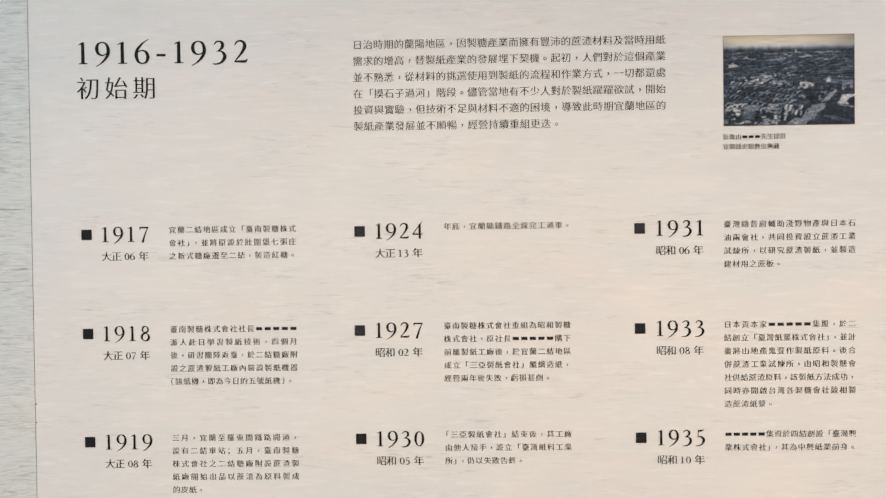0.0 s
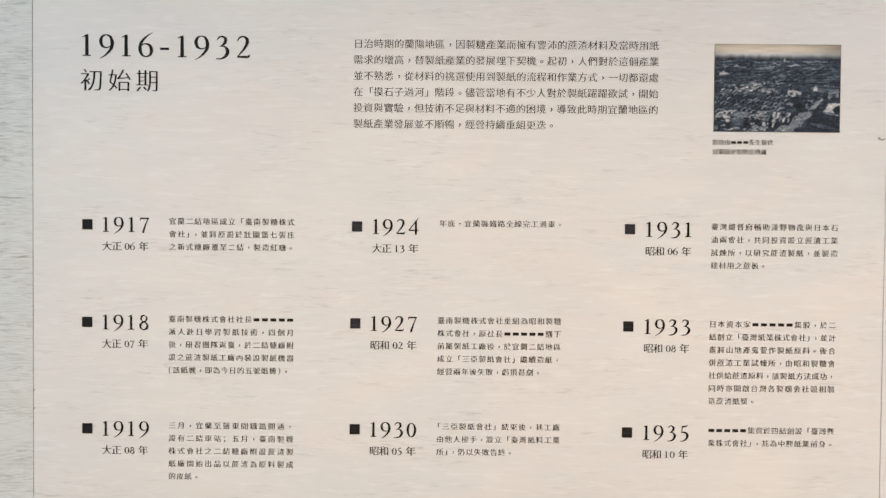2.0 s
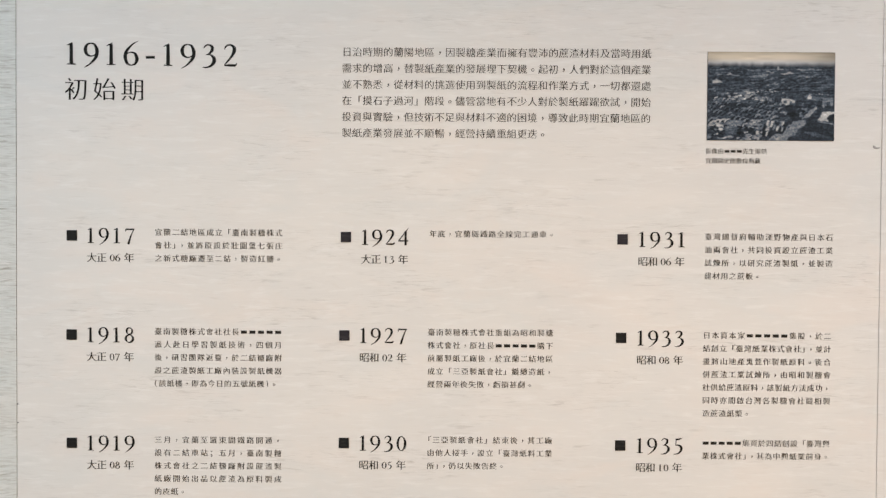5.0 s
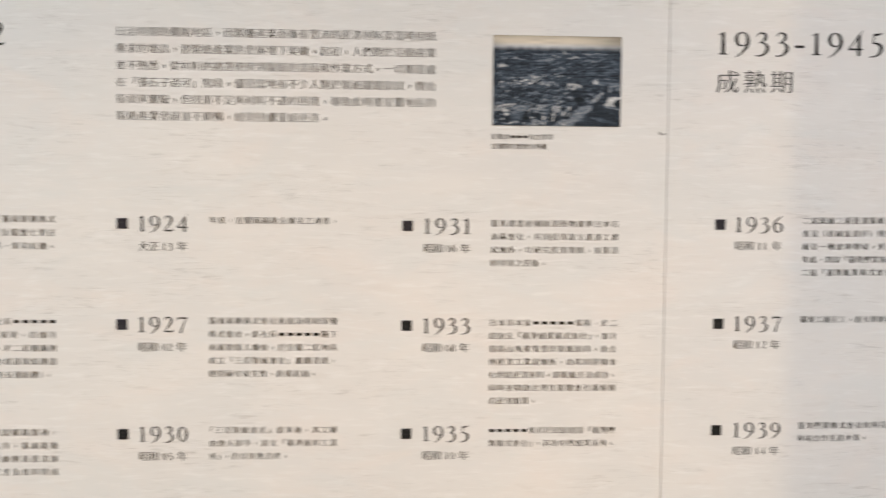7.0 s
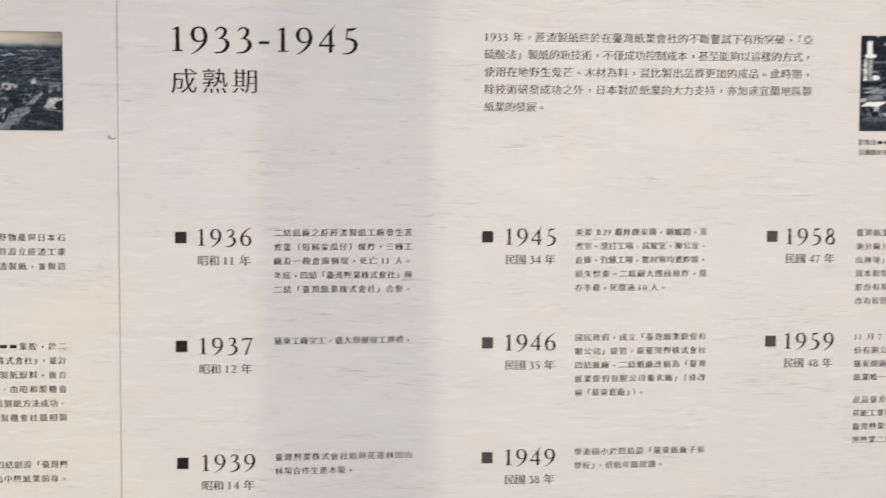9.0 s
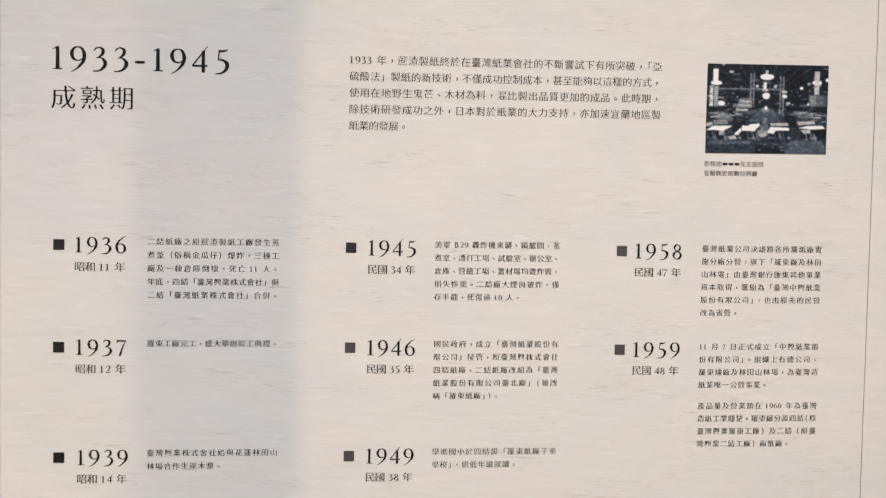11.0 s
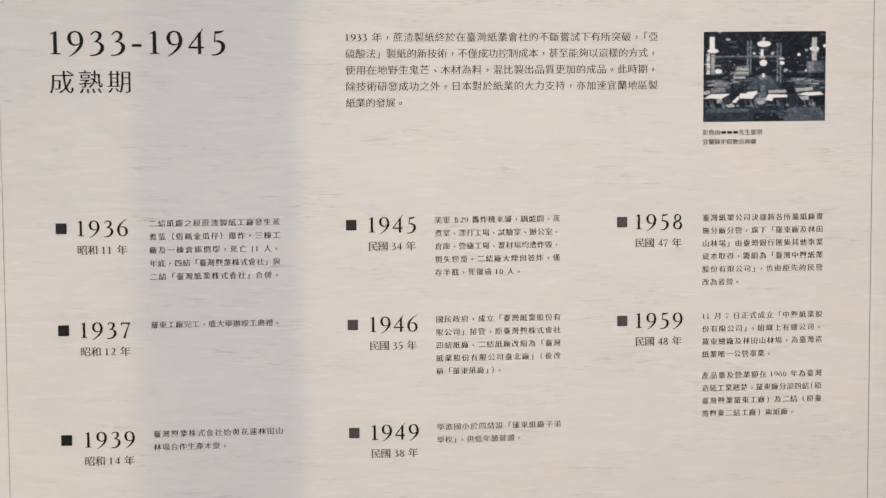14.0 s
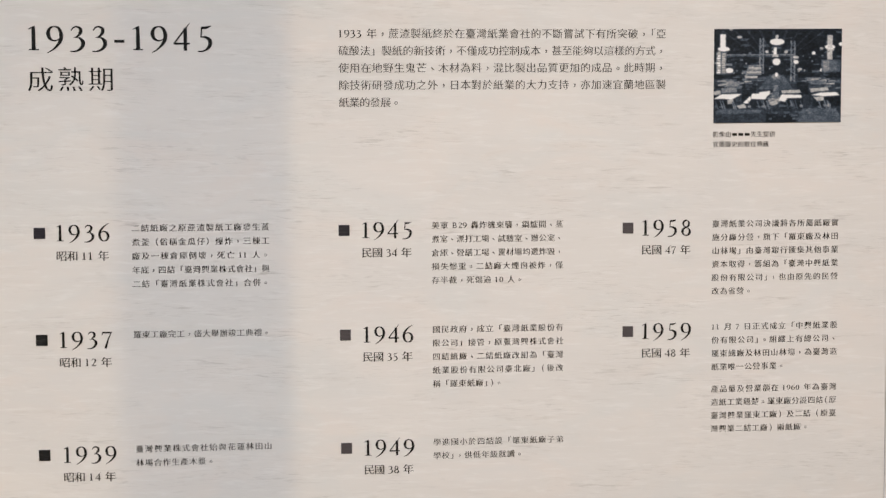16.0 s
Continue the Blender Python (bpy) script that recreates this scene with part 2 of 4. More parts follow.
def filled_all(shapes):
    """Fills every character's outlines, holes left open: points and faces by character."""
    made = {}
    for ch, polys in shapes.items():
        cu = bpy.data.curves.new("type", "CURVE")
        cu.dimensions, cu.fill_mode = "2D", "BOTH"
        for p in polys:
            sp = cu.splines.new("POLY")
            sp.points.add(len(p) - 1)
            for q, xy in zip(sp.points, p):
                q.co = (xy[0], xy[1], 0, 1)
            sp.use_cyclic_u = True
        made[ch] = new("type", cu)
    bpy.context.view_layer.update()
    deps = bpy.context.evaluated_depsgraph_get()
    out = {}
    for ch, ob in made.items():
        me = bpy.data.meshes.new_from_object(ob.evaluated_get(deps))
        out[ch] = (np.array([v.co[:2] for v in me.vertices]), [tuple(f.vertices) for f in me.polygons])
        bpy.data.meshes.remove(me)
    for ob in made.values():
        cu = ob.data
        bpy.data.objects.remove(ob)
        bpy.data.curves.remove(cu)
    return out


PEN = {"bold": 1.18}


def pen(points, widths, steps=10):
    """A pen stroke of changing width along a smooth line; returns points and faces."""
    pts = [np.array(p, float) for p in points]
    ext = [2 * pts[0] - pts[1], *pts, 2 * pts[-1] - pts[-2]]
    line, wide = [], []
    for k in range(len(pts) - 1):
        p0, p1, p2, p3 = ext[k:k + 4]
        for s in range(steps + (k == len(pts) - 2)):
            u = s / steps
            line.append(0.5 * (2 * p1 + (p2 - p0) * u + (2 * p0 - 5 * p1 + 4 * p2 - p3) * u * u + (3 * p1 - p0 - 3 * p2 + p3) * u ** 3))
            wide.append(widths[k] * (1 - u) + widths[k + 1] * u)
    line, wide = np.array(line), np.array(wide) * PEN["bold"]
    d = np.gradient(line, axis=0)
    n = np.stack([-d[:, 1], d[:, 0]], 1) / (np.hypot(d[:, 0], d[:, 1])[:, None] + 1e-9)
    a, b = line + n * wide[:, None] / 2, line - n * wide[:, None] / 2
    c = len(line)
    return np.concatenate([a, b]), [(k, k + 1, c + k + 1, c + k) for k in range(c - 1)]


def straight(a, b, w0, w1=None):
    return pen([a, b], [w0, w0 if w1 is None else w1], 1)


def six(flip):
    def f(x, y):
        return (0.54 - x, 0.955 - y) if flip else (x, y)
    body = pen([f(0.52, 1.07), f(0.30, 0.90), f(0.10, 0.62), f(0.055, 0.34), f(0.13, 0.08), f(0.275, -0.005)],
               [0.02, 0.055, 0.10, 0.115, 0.08, 0.04])
    bowl = pen([f(0.275, -0.005), f(0.42, 0.07), f(0.485, 0.27), f(0.43, 0.49), f(0.29, 0.575), f(0.15, 0.53), f(0.07, 0.42)],
               [0.04, 0.075, 0.115, 0.09, 0.05, 0.035, 0.03])
    return [body, bowl]


def oval(cx, cy, rx, ry, thick, thin, tilt=0.0):
    pts, faces, n = [], [], 28
    for ring in (0, 1):
        for k in range(n):
            a = 2 * math.pi * k / n
            w = (thin + (thick - thin) * abs(math.cos(a + tilt)) ** 1.3) * PEN["bold"]
            s = 0.5 * w * (1 if ring else -1)
            pts.append((cx + (rx + s) * math.cos(a), cy + (ry + s) * math.sin(a)))
    faces = [(k, (k + 1) % n, n + (k + 1) % n, n + k) for k in range(n)]
    return np.array(pts), faces


def numeral(ch):
    """A book-face numeral, a pen stroke at a time; the height of a 1 is 1. Returns strokes and the width."""
    if ch == "0":
        return [oval(0.28, 0.47, 0.205, 0.455, 0.115, 0.04, 0.15)], 0.56
    if ch == "1":
        return [straight((0.22, 0.0), (0.22, 0.93), 0.115, 0.10), straight((0.06, 0.02), (0.39, 0.02), 0.04),
                pen([(0.05, 0.84), (0.15, 0.895), (0.268, 0.97)], [0.02, 0.05, 0.03])], 0.44
    if ch == "2":
        return [pen([(0.06, 0.76), (0.13, 0.90), (0.26, 0.955), (0.40, 0.87), (0.42, 0.68), (0.30, 0.40), (0.05, 0.05)],
                    [0.03, 0.055, 0.06, 0.10, 0.115, 0.075, 0.03]),
                pen([(0.05, 0.045), (0.30, 0.05), (0.45, 0.055), (0.53, 0.16)], [0.05, 0.09, 0.085, 0.02])], 0.55
    if ch == "3":
        return [pen([(0.06, 0.79), (0.13, 0.90), (0.24, 0.945), (0.37, 0.86), (0.36, 0.68), (0.25, 0.55), (0.14, 0.50)],
                    [0.03, 0.05, 0.055, 0.095, 0.10, 0.05, 0.02]),
                pen([(0.16, 0.51), (0.32, 0.50), (0.44, 0.36), (0.44, 0.19), (0.33, 0.02), (0.17, -0.05), (0.02, -0.05)],
                    [0.025, 0.055, 0.11, 0.115, 0.08, 0.05, 0.035])], 0.52
    if ch == "4":
        return [straight((0.40, -0.02), (0.40, 0.90), 0.10), pen([(0.55, 1.10), (0.40, 0.86), (0.20, 0.55), (0.02, 0.27)], [0.02, 0.045, 0.045, 0.045], 4),
                straight((0.01, 0.265), (0.55, 0.265), 0.07, 0.065)], 0.58
    if ch == "5":
        return [straight((0.135, 0.50), (0.165, 0.95), 0.04), pen([(0.15, 0.905), (0.32, 0.915), (0.47, 0.98)], [0.09, 0.085, 0.03]),
                pen([(0.12, 0.52), (0.27, 0.53), (0.42, 0.42), (0.44, 0.23), (0.35, 0.05), (0.19, -0.045), (0.02, -0.055)],
                    [0.03, 0.075, 0.115, 0.115, 0.08, 0.05, 0.035])], 0.53
    if ch == "6":
        return six(False), 0.54
    if ch == "7":
        return [pen([(0.045, 0.74), (0.07, 0.895), (0.20, 0.90), (0.52, 0.90)], [0.02, 0.075, 0.085, 0.075]),
                pen([(0.50, 0.93), (0.34, 0.50), (0.19, -0.06)], [0.035, 0.06, 0.10])], 0.54
    if ch == "8":
        return [oval(0.275, 0.735, 0.155, 0.205, 0.09, 0.045, 0.5), oval(0.275, 0.245, 0.20, 0.24, 0.11, 0.045, 0.4)], 0.55
    if ch == "9":
        return six(True), 0.54
    return [straight((0.02, 0.36), (0.36, 0.36), 0.095)], 0.38  # the dash


def numerals(text, x0, x1, z, high, wide=1.18):
    """Numerals spread level from x0 to x1, standing on z: points and faces in the wall's plane."""
    glyphs = [numeral(c) for c in text]
    total = sum(w for _, w in glyphs) * high * wide
    gap = (x1 - x0 - total) / max(1, len(text) - 1)
    verts, faces, x, layer = [], [], x0, 0
    for strokes, w in glyphs:
        for k, (p, f) in enumerate(strokes):
            base = len(verts)
            verts += [(x + q[0] * high * wide, -0.0004 - 0.00006 * k, z + q[1] * high) for q in p]
            faces += [tuple(base + i for i in t) for t in f]
        x += w * high * wide + gap
    return verts, faces


def advance(c):
    return 0.56 if c in "0123456789" else 0.72 if c == "B" else 0.32 if c == " " else 0.62 if c in "()" else 1.0


def line_of_type(text, x0, x1, z, em, store=None):
    """One line of type whose cells are centred on z. With x1 it is spread to end there; # stands for a blocked-out cell."""
    store = store or GLYPHS
    adv = [advance(c) * em for c in text]
    for k, c in enumerate(text[:-1]):
        if (c == "」" and text[k + 1] in PUNCT + ")") or (c in PUNCT and text[k + 1] == "「"):
            adv[k] *= 0.6
    if text[0] == "「":
        x0 -= 0.45 * em
    if text[0] == "(" and x1 is not None:
        x0, x1 = x0 - 0.15 * em, x1 - 0.55 * em
    # figures keep closer together than the characters of a spread line
    loose = [0.25 if len(text) > 10 and c in "0123456789 " and d in "0123456789 " else 1.0 for c, d in zip(text, text[1:])] + [1.0]
    if x1 is not None and len(text) > 1:
        gap = (x1 - x0 - sum(adv)) / sum(loose[:-1])
    else:
        gap = em * (0.12 if em < 0.02 else 0.01)
    verts, faces, x, k = [], [], x0, 0
    while k < len(text):
        c = text[k]
        base = len(verts)
        if c == "#":
            verts += [(x + 0.09 * em, -0.0004, z - 0.21 * em), (x + 0.91 * em, -0.0004, z - 0.21 * em),
                      (x + 0.91 * em, -0.0004, z + 0.21 * em), (x + 0.09 * em, -0.0004, z + 0.21 * em)]
            faces.append((base, base + 1, base + 2, base + 3))
            x += adv[k] + gap
            k += 1
            continue
        if c in "0123456789":
            PEN["bold"] = 1.25
            strokes = numeral(c)[0]
            PEN["bold"] = 1.18
            for s, (p, f) in enumerate(strokes):
                base = len(verts)
                verts += [(x + q[0] * em * 0.90, -0.0004 - 0.00006 * s, z - 0.34 * em + q[1] * em * 0.70) for q in p]
                faces += [tuple(base + i for i in t) for t in f]
        elif c != " ":
            p, f = store[c]
            verts += [(x + q[0] * em, -0.0004, z + q[1] * em) for q in p]
            faces += [tuple(base + i for i in t) for t in f]
        x += adv[k] + gap * loose[k]
        k += 1
    return verts, faces


def outline_area(polys):
    return abs(sum(0.5 * np.sum(p[:, 0] * np.roll(p[:, 1], -1) - np.roll(p[:, 0], -1) * p[:, 1]) for p in polys))


def face_area(pts, faces):
    total = 0.0
    for f in faces:
        q = pts[list(f)]
        total += abs(0.5 * np.sum(q[:, 0] * np.roll(q[:, 1], -1) - np.roll(q[:, 0], -1) * q[:, 1]))
    return total


def prepare_glyphs(texts):
    chars = sorted({c for t in texts for c in t if c not in " #0123456789"} | {"國"})
    loops = outlines(chars)
    ref = np.concatenate(loops["國"])
    low, top = ref.min(0), ref.max(0)
    k = 0.90 / (top[1] - low[1])
    mid = (low + top) / 2
    shapes = {}
    for c in chars:
        polys = loops[c]
        if c in PUNCT or c in "()":
            q = np.concatenate(polys)
            own = (q.min(0) + q.max(0)) / 2
            centre = np.array([0.5 if c in PUNCT else 0.31, -0.06 if c in PUNCT else 0.0])
            polys = [(p - own) * k + centre for p in polys]
        elif c == "B":
            q = np.concatenate(polys)
            polys = [(p - q.min(0)) * 1.04 + np.array([0.10, -0.35]) for p in polys]
        else:
            polys = [(p - mid) * k + np.array([0.5, 0.0]) for p in polys]
        shapes[c] = polys
    whole = [c for c in chars if c not in PUNCT + "()B"]
    for store, across, level, serif in ((GLYPHS, -0.014, 0.0130, 0.060), (LIGHT, -0.004, 0.0150, 0.055), (DISPLAY, -0.004, 0.0150, 0.070)):
        left = dict(shapes)
        for part_way in (1.0, 0.8, 0.6, 0.3, 0.0):
            thin = {c: serifed(thinned(p, across * part_way, level * part_way), serif * part_way) if c in whole and part_way else p for c, p in left.items()}
            store.update(filled_all(thin))
            left = {c: shapes[c] for c in thin if c in whole and abs(face_area(*store[c]) / outline_area(thin[c]) - 1) > 0.004}
            if not left:
                break


# ---- what the panels say ----
PANEL_ONE = dict(
    title="1916-1932", under="初始期",
    intro=["日治時期的蘭陽地區，因製糖產業而擁有豐沛的蔗渣材料及當時用紙", "需求的增高，替製紙產業的發展埋下契機。起初，人們對於這個產業",
           "並不熟悉，從材料的挑選使用到製紙的流程和作業方式，一切都還處", "在「摸石子過河」階段。儘管當地有不少人對於製紙躍躍欲試，開始",
           "投資與實驗，但技術不足與材料不適的困境，導致此時期宜蘭地區的", "製紙產業發展並不順暢，經營持續重組更迭。"],
    credit=["影像由###先生提供", "宜蘭縣史館數位典藏"],
    entries=[
        (0, "1917", "大正 06 年", [["宜蘭二結地區成立「臺南製糖株式", "會社」，並將原設於壯圍堡七張庄", "之新式糖廠遷至二結，製造紅糖。"]]),
        (0, "1918", "大正 07 年", [["臺南製糖株式會社社長#####", "派人赴日學習製紙技術，四個月", "後，研習團隊返臺，於二結糖廠附", "設之蔗渣製紙工廠內裝設製紙機器", "(該紙機，即為今日的五號紙機)。"]]),
        (0, "1919", "大正 08 年", [["三月，宜蘭至羅東間鐵路開通，", "設有二結車站；五月，臺南製糖", "株式會社之二結糖廠附設蔗渣製", "紙廠開始出品以蔗渣為原料製成", "的皮紙。"]]),
        (1, "1924", "大正 13 年", [["年底，宜蘭縣鐵路全線完工通車。"]]),
        (1, "1927", "昭和 02 年", [["臺南製糖株式會社重組為昭和製糖", "株式會社，原社長#####購下", "前屬製紙工廠後，於宜蘭二結地區", "成立「三亞製紙會社」繼續造紙，", "經營兩年後失敗，虧損甚劇。"]]),
        (1, "1930", "昭和 05 年", [["「三亞製紙會社」結束後，其工廠", "由他人接手，設立「臺灣紙料工業", "所」，仍以失敗告終。"]]),
        (2, "1931", "昭和 06 年", [["臺灣總督府輔助淺野物產與日本石", "油兩會社，共同投資設立蔗渣工業", "試煉所，以研究蔗渣製紙，並製造", "建材用之蔗板。"]]),
        (2, "1933", "昭和 08 年", [["日本資本家#####集股，於二", "結創立「臺灣紙業株式會社」，並計", "畫將山地產鬼萱作製紙原料。後合", "併蔗渣工業試煉所，由昭和製糖會", "社供給蔗渣原料，該製紙方法成功，", "同時亦開啟台灣各製糖會社競相製", "造蔗渣紙漿。"]]),
        (2, "1935", "昭和 10 年", [["#####集資於四結創設「臺灣興", "業株式會社」，其為中興紙業前身。"]]),
    ])
PANEL_TWO = dict(
    title="1933-1945", under="成熟期",
    intro=["1933 年，蔗渣製紙終於在臺灣紙業會社的不斷嘗試下有所突破，「亞", "硫酸法」製紙的新技術，不僅成功控制成本，甚至能夠以這樣的方式，",
           "使用在地野生鬼芒、木材為料，混比製出品質更加的成品。此時期，", "除技術研發成功之外，日本對於紙業的大力支持，亦加速宜蘭地區製",
           "紙業的發展。"],
    credit=["影像由###先生提供", "宜蘭縣史館數位典藏"],
    entries=[
        (0, "1936", "昭和 11 年", [["二結紙廠之原蔗渣製紙工廠發生蒸", "煮釜（俗稱金瓜仔）爆炸，三棟工", "廠及一棟倉庫倒壞，死亡 11 人。", "年底，四結「臺灣興業株式會社」與", "二結「臺灣紙業株式會社」合併。"]]),
        (0, "1937", "昭和 12 年", [["羅東工廠完工，盛大舉辦竣工典禮。"]]),
        (0, "1939", "昭和 14 年", [["臺灣興業株式會社始與花蓮林田山", "林場合作生產木漿。"]]),
        (1, "1945", "民國 34 年", [["美軍 B29 轟炸機來襲，鍋爐間、蒸", "煮室、漂打工場、試驗室、辦公室、", "倉庫、營繕工場、置材場均遭炸毀，", "損失慘重。二結廠大煙囪被炸，僅", "存半截，死傷逾 10 人。"]]),
        (1, "1946", "民國 35 年", [["國民政府，成立「臺灣紙業股份有", "限公司」接管，原臺灣興株式會社", "四結紙廠、二結紙廠改組為「臺灣", "紙業股份有限公司臺北廠」(後改", "稱「羅東紙廠」)。"]]),
        (1, "1949", "民國 38 年", [["學進國小於四結設「羅東紙廠子弟", "學校」，供低年級就讀。"]]),
        (2, "1958", "民國 47 年", [["臺灣紙業公司決議將各所屬紙廠實", "施分廠分營，旗下「羅東廠及林田", "山林場」由臺灣銀行匯集其他事業", "資本取得，籌組為「臺灣中興紙業", "股份有限公司」，也由原先的民營", "改為省營。"]]),
        (2, "1959", "民國 48 年", [["11 月 7 日正式成立「中興紙業股", "份有限公司」。組織上有總公司、", "羅東總廠及林田山林場，為臺灣造", "紙業唯一公營事業。"], ["產品量及營業額在 1960 年為臺灣", "造紙工業翹楚。羅東廠分設四結(原", "臺灣興業羅東工廠) 及二結 (原臺", "灣興業二結工廠) 兩紙廠。"]]),
    ])

# how far the printed squares have faded
SHADES = {"1924": 1, "1927": 1, "1931": 1, "1936": 1, "1945": 1, "1946": 2, "1949": 2, "1958": 2, "1959": 2}
# the squares were set by hand: across and up, for each year
SQUARES = {"1917": (0.0797, 1.4992), "1918": (0.0793, 1.3586), "1919": (0.0794, 1.2045), "1924": (0.4675, 1.4994), "1927": (0.4659, 1.3601),
           "1930": (0.4659, 1.2071), "1931": (0.8583, 1.4989), "1933": (0.8578, 1.3594), "1935": (0.8581, 1.2065),
           "1936": (1.2999, 1.5039), "1937": (1.3000, 1.3631), "1939": (1.3006, 1.2101), "1945": (1.6969, 1.5063), "1946": (1.6977, 1.3660),
           "1949": (1.6982, 1.2125), "1958": (2.0811, 1.5082), "1959": (2.0817, 1.3668)}
# years that sit a little off their column
NUDGED = {"1937": 0.0013, "1939": 0.0031, "1945": 0.0018, "1946": 0.0016, "1949": 0.0018}

# ---- panels ----
TOP, LOW, THICK = 2.52, 0.06, 0.018


def wall_panel(x0, x1, mat, label):
    ob = part("display_panel", box(x0, x1, 0.0, THICK, LOW, TOP, 0.0006), mat, None)
    return tagged(ob, label, "display panel", "display panels")


def batten(x):
    ob = part("batten", box(x - 0.03, x + 0.03, THICK + 0.002, 0.04, LOW, TOP), BATTEN, None)
    return tagged(ob, "dark timber batten behind the panel joint", "batten", "battens")


def marker(x, z, panel, shade=0, side=0.0146):
    h = side / 2
    return part("marker", box(x - h, x + h, -0.0010, 0.0004, z - h, z + h, 0.0003), MARKS[shade], panel, MARK_LABELS[shade])


def shifted(mesh, lift):
    verts, faces = mesh
    return [(x, y, z + lift(x)) for x, y, z in verts], faces


def fill_panel(panel, says, cols, title_box, under_box, intro_box, intro_last, credit_box, text_x, ends, years, tilt, head_tilt):
    def lift(x):
        return tilt * (x - title_box[0])

    def head_lift(x):
        return head_tilt * (x - title_box[0])

    x0, x1, z, high = title_box
    part_data("title", *shifted(numerals(says["title"], x0, x1, z, high, 1.2), head_lift), INK, panel, "large black serif years")
    x0, x1, z, em = under_box
    part_data("subtitle", *shifted(line_of_type(says["under"], x0, x1, z, em, DISPLAY), head_lift), INK, panel, "black period name in thin strokes")
    x0, x1, ztop, pitch, em = intro_box
    intro = says["intro"]
    for k, text in enumerate(intro):
        end = x1 if k < len(intro) - 1 else intro_last
        part_data("intro_line", *shifted(line_of_type(text, x0, end, ztop - pitch * k, em, LIGHT), lift), INK_TEXT, panel)
    x0, x1, x2, ztop, pitch, em = credit_box
    for k, text in enumerate(says["credit"]):
        part_data("credit_line", *shifted(line_of_type(text, x0, (x1, x2)[k], ztop - pitch * k, em), lift), INK_TEXT, panel)
    for c, year, era, blocks in says["entries"]:
        x, z = SQUARES[year]
        marker(x, z, panel, SHADES.get(year, 0))
        off = x - cols[c]
        ya, yb = (v + off + NUDGED.get(year, 0.0) for v in years[c])
        part_data("year", *numerals(year, ya, yb, z - 0.0106 + tilt * 0.03, 0.0219), INK, panel, "black serif year")
        part_data("era_line", *line_of_type(era, ya, yb - 0.001, z - 0.0314 + tilt * 0.17, 0.0142), INK_TEXT, panel)
        zl = z + (0.0052 if c < 2 else 0.0042)
        for block in blocks:
            for k, text in enumerate(block):
                end = ends[c] + off if (k < len(block) - 1 or len(text) > 14) else None
                part_data("entry_line", *shifted(line_of_type(text, text_x[c] + off, end, zl, 0.0104), lambda q: tilt * (q - x)), INK_TEXT, panel)
                zl -= 0.01845
            zl -= 0.0122


prepare_glyphs([c for d in (PANEL_ONE, PANEL_TWO) for c in ([d["under"]] + d["intro"] + d["credit"] + [e[2] for e in d["entries"]] + [t for e in d["entries"] for b in e[3] for t in b])] + ["，當聲廠"])

panel_zero = wall_panel(-1.2210, 0.0006, WOOD_COARSE, "whitewashed wood panel with level coarse grain, mostly bare")
panel_one = wall_panel(0.0014, 1.2216, WOOD, "whitewashed wood panel printed with early mill history")
panel_two = wall_panel(1.2224, 2.4464, WOOD, "whitewashed wood panel printed with later mill history")
panel_three = wall_panel(2.4474, 3.6650, WOOD, "whitewashed wood panel with one black printed square")
for x in (-1.2215, 0.001, 1.2220, 2.4469, 3.665):
    batten(x)

fill_panel(panel_one, PANEL_ONE, (0.079, 0.4655, 0.858),
           (0.0708, 0.3138, 1.7400, 0.0318), (0.0693, 0.1826, 1.7050, 0.0335), (0.4609, 0.8960, 1.7598, 0.02275, 0.0138), 0.751,
           (0.9737, 1.0603, 1.0513, 1.6237, 0.0135, 0.0084), (0.1965, 0.5835, 0.9738), (0.3770, 0.7610, 1.1548),
           ((0.1, 0.168), (0.4868, 0.5545), (0.88, 0.9468)), 0.0002, -0.0068)
fill_panel(panel_two, PANEL_TWO, (1.3015, 1.6995, 2.0815),
           (1.2892, 1.5272, 1.7418, 0.0320), (1.2885, 1.3995, 1.7033, 0.0335), (1.6910, 2.1318, 1.7634, 0.02265, 0.0138), 1.774,
           (2.1970, 2.2845, 2.2755, 1.6277, 0.0134, 0.0084), (1.42, 1.8165, 2.198), (1.5995, 1.9945, 2.3755),
           ((1.3222, 1.3912), (1.7208, 1.7887), (2.100, 2.169)), 0.0080, 0.0080)
marker(2.5240, 1.215, panel_three)

# end of the lines on the bare panel
for text, x, z in (("，", -0.0600, 1.4345), ("當", -0.0632, 1.404), ("聲", -0.0632, 1.3725), ("廠", -0.0632, 1.341), ("廠", -0.0632, 1.3085), ("32", -0.0503, 1.277), ("00", -0.0556, 1.2455)):
    wide = sum(advance(c) for c in text) * 0.023 + (0.0026 if len(text) > 1 else 0)
    part_data("story_line", *line_of_type(text, x - wide, None, z, 0.023), INK_TEXT, panel_zero)

# a bruise in the wood beside the joint
bm = bmesh.new()
ring = []
for k in range(15):
    a = math.pi * (1.02 + 0.85 * k / 14)
    thick = 0.0011 * (0.35 + math.sin(math.pi * min(1, 0.12 + k / 15)) ) * (1.5 if k < 5 else 0.9)
    cx, cz = 1.2155 + 0.0052 * math.cos(a), 1.6337 + 0.0042 * math.sin(a)
    ring.append([bm.verts.new((cx + s * thick * math.cos(a), y, cz + s * thick * math.sin(a))) for s, y in ((-1, 0.0), (0, -0.0007), (1, 0.0))])
for p, q in zip(ring, ring[1:]):
    for k in (0, 1):
        bm.faces.new((p[k], p[k + 1], q[k + 1], q[k]))
part("bruise", bm, SCUFF, panel_one, "small grey crescent bruise in the wood")


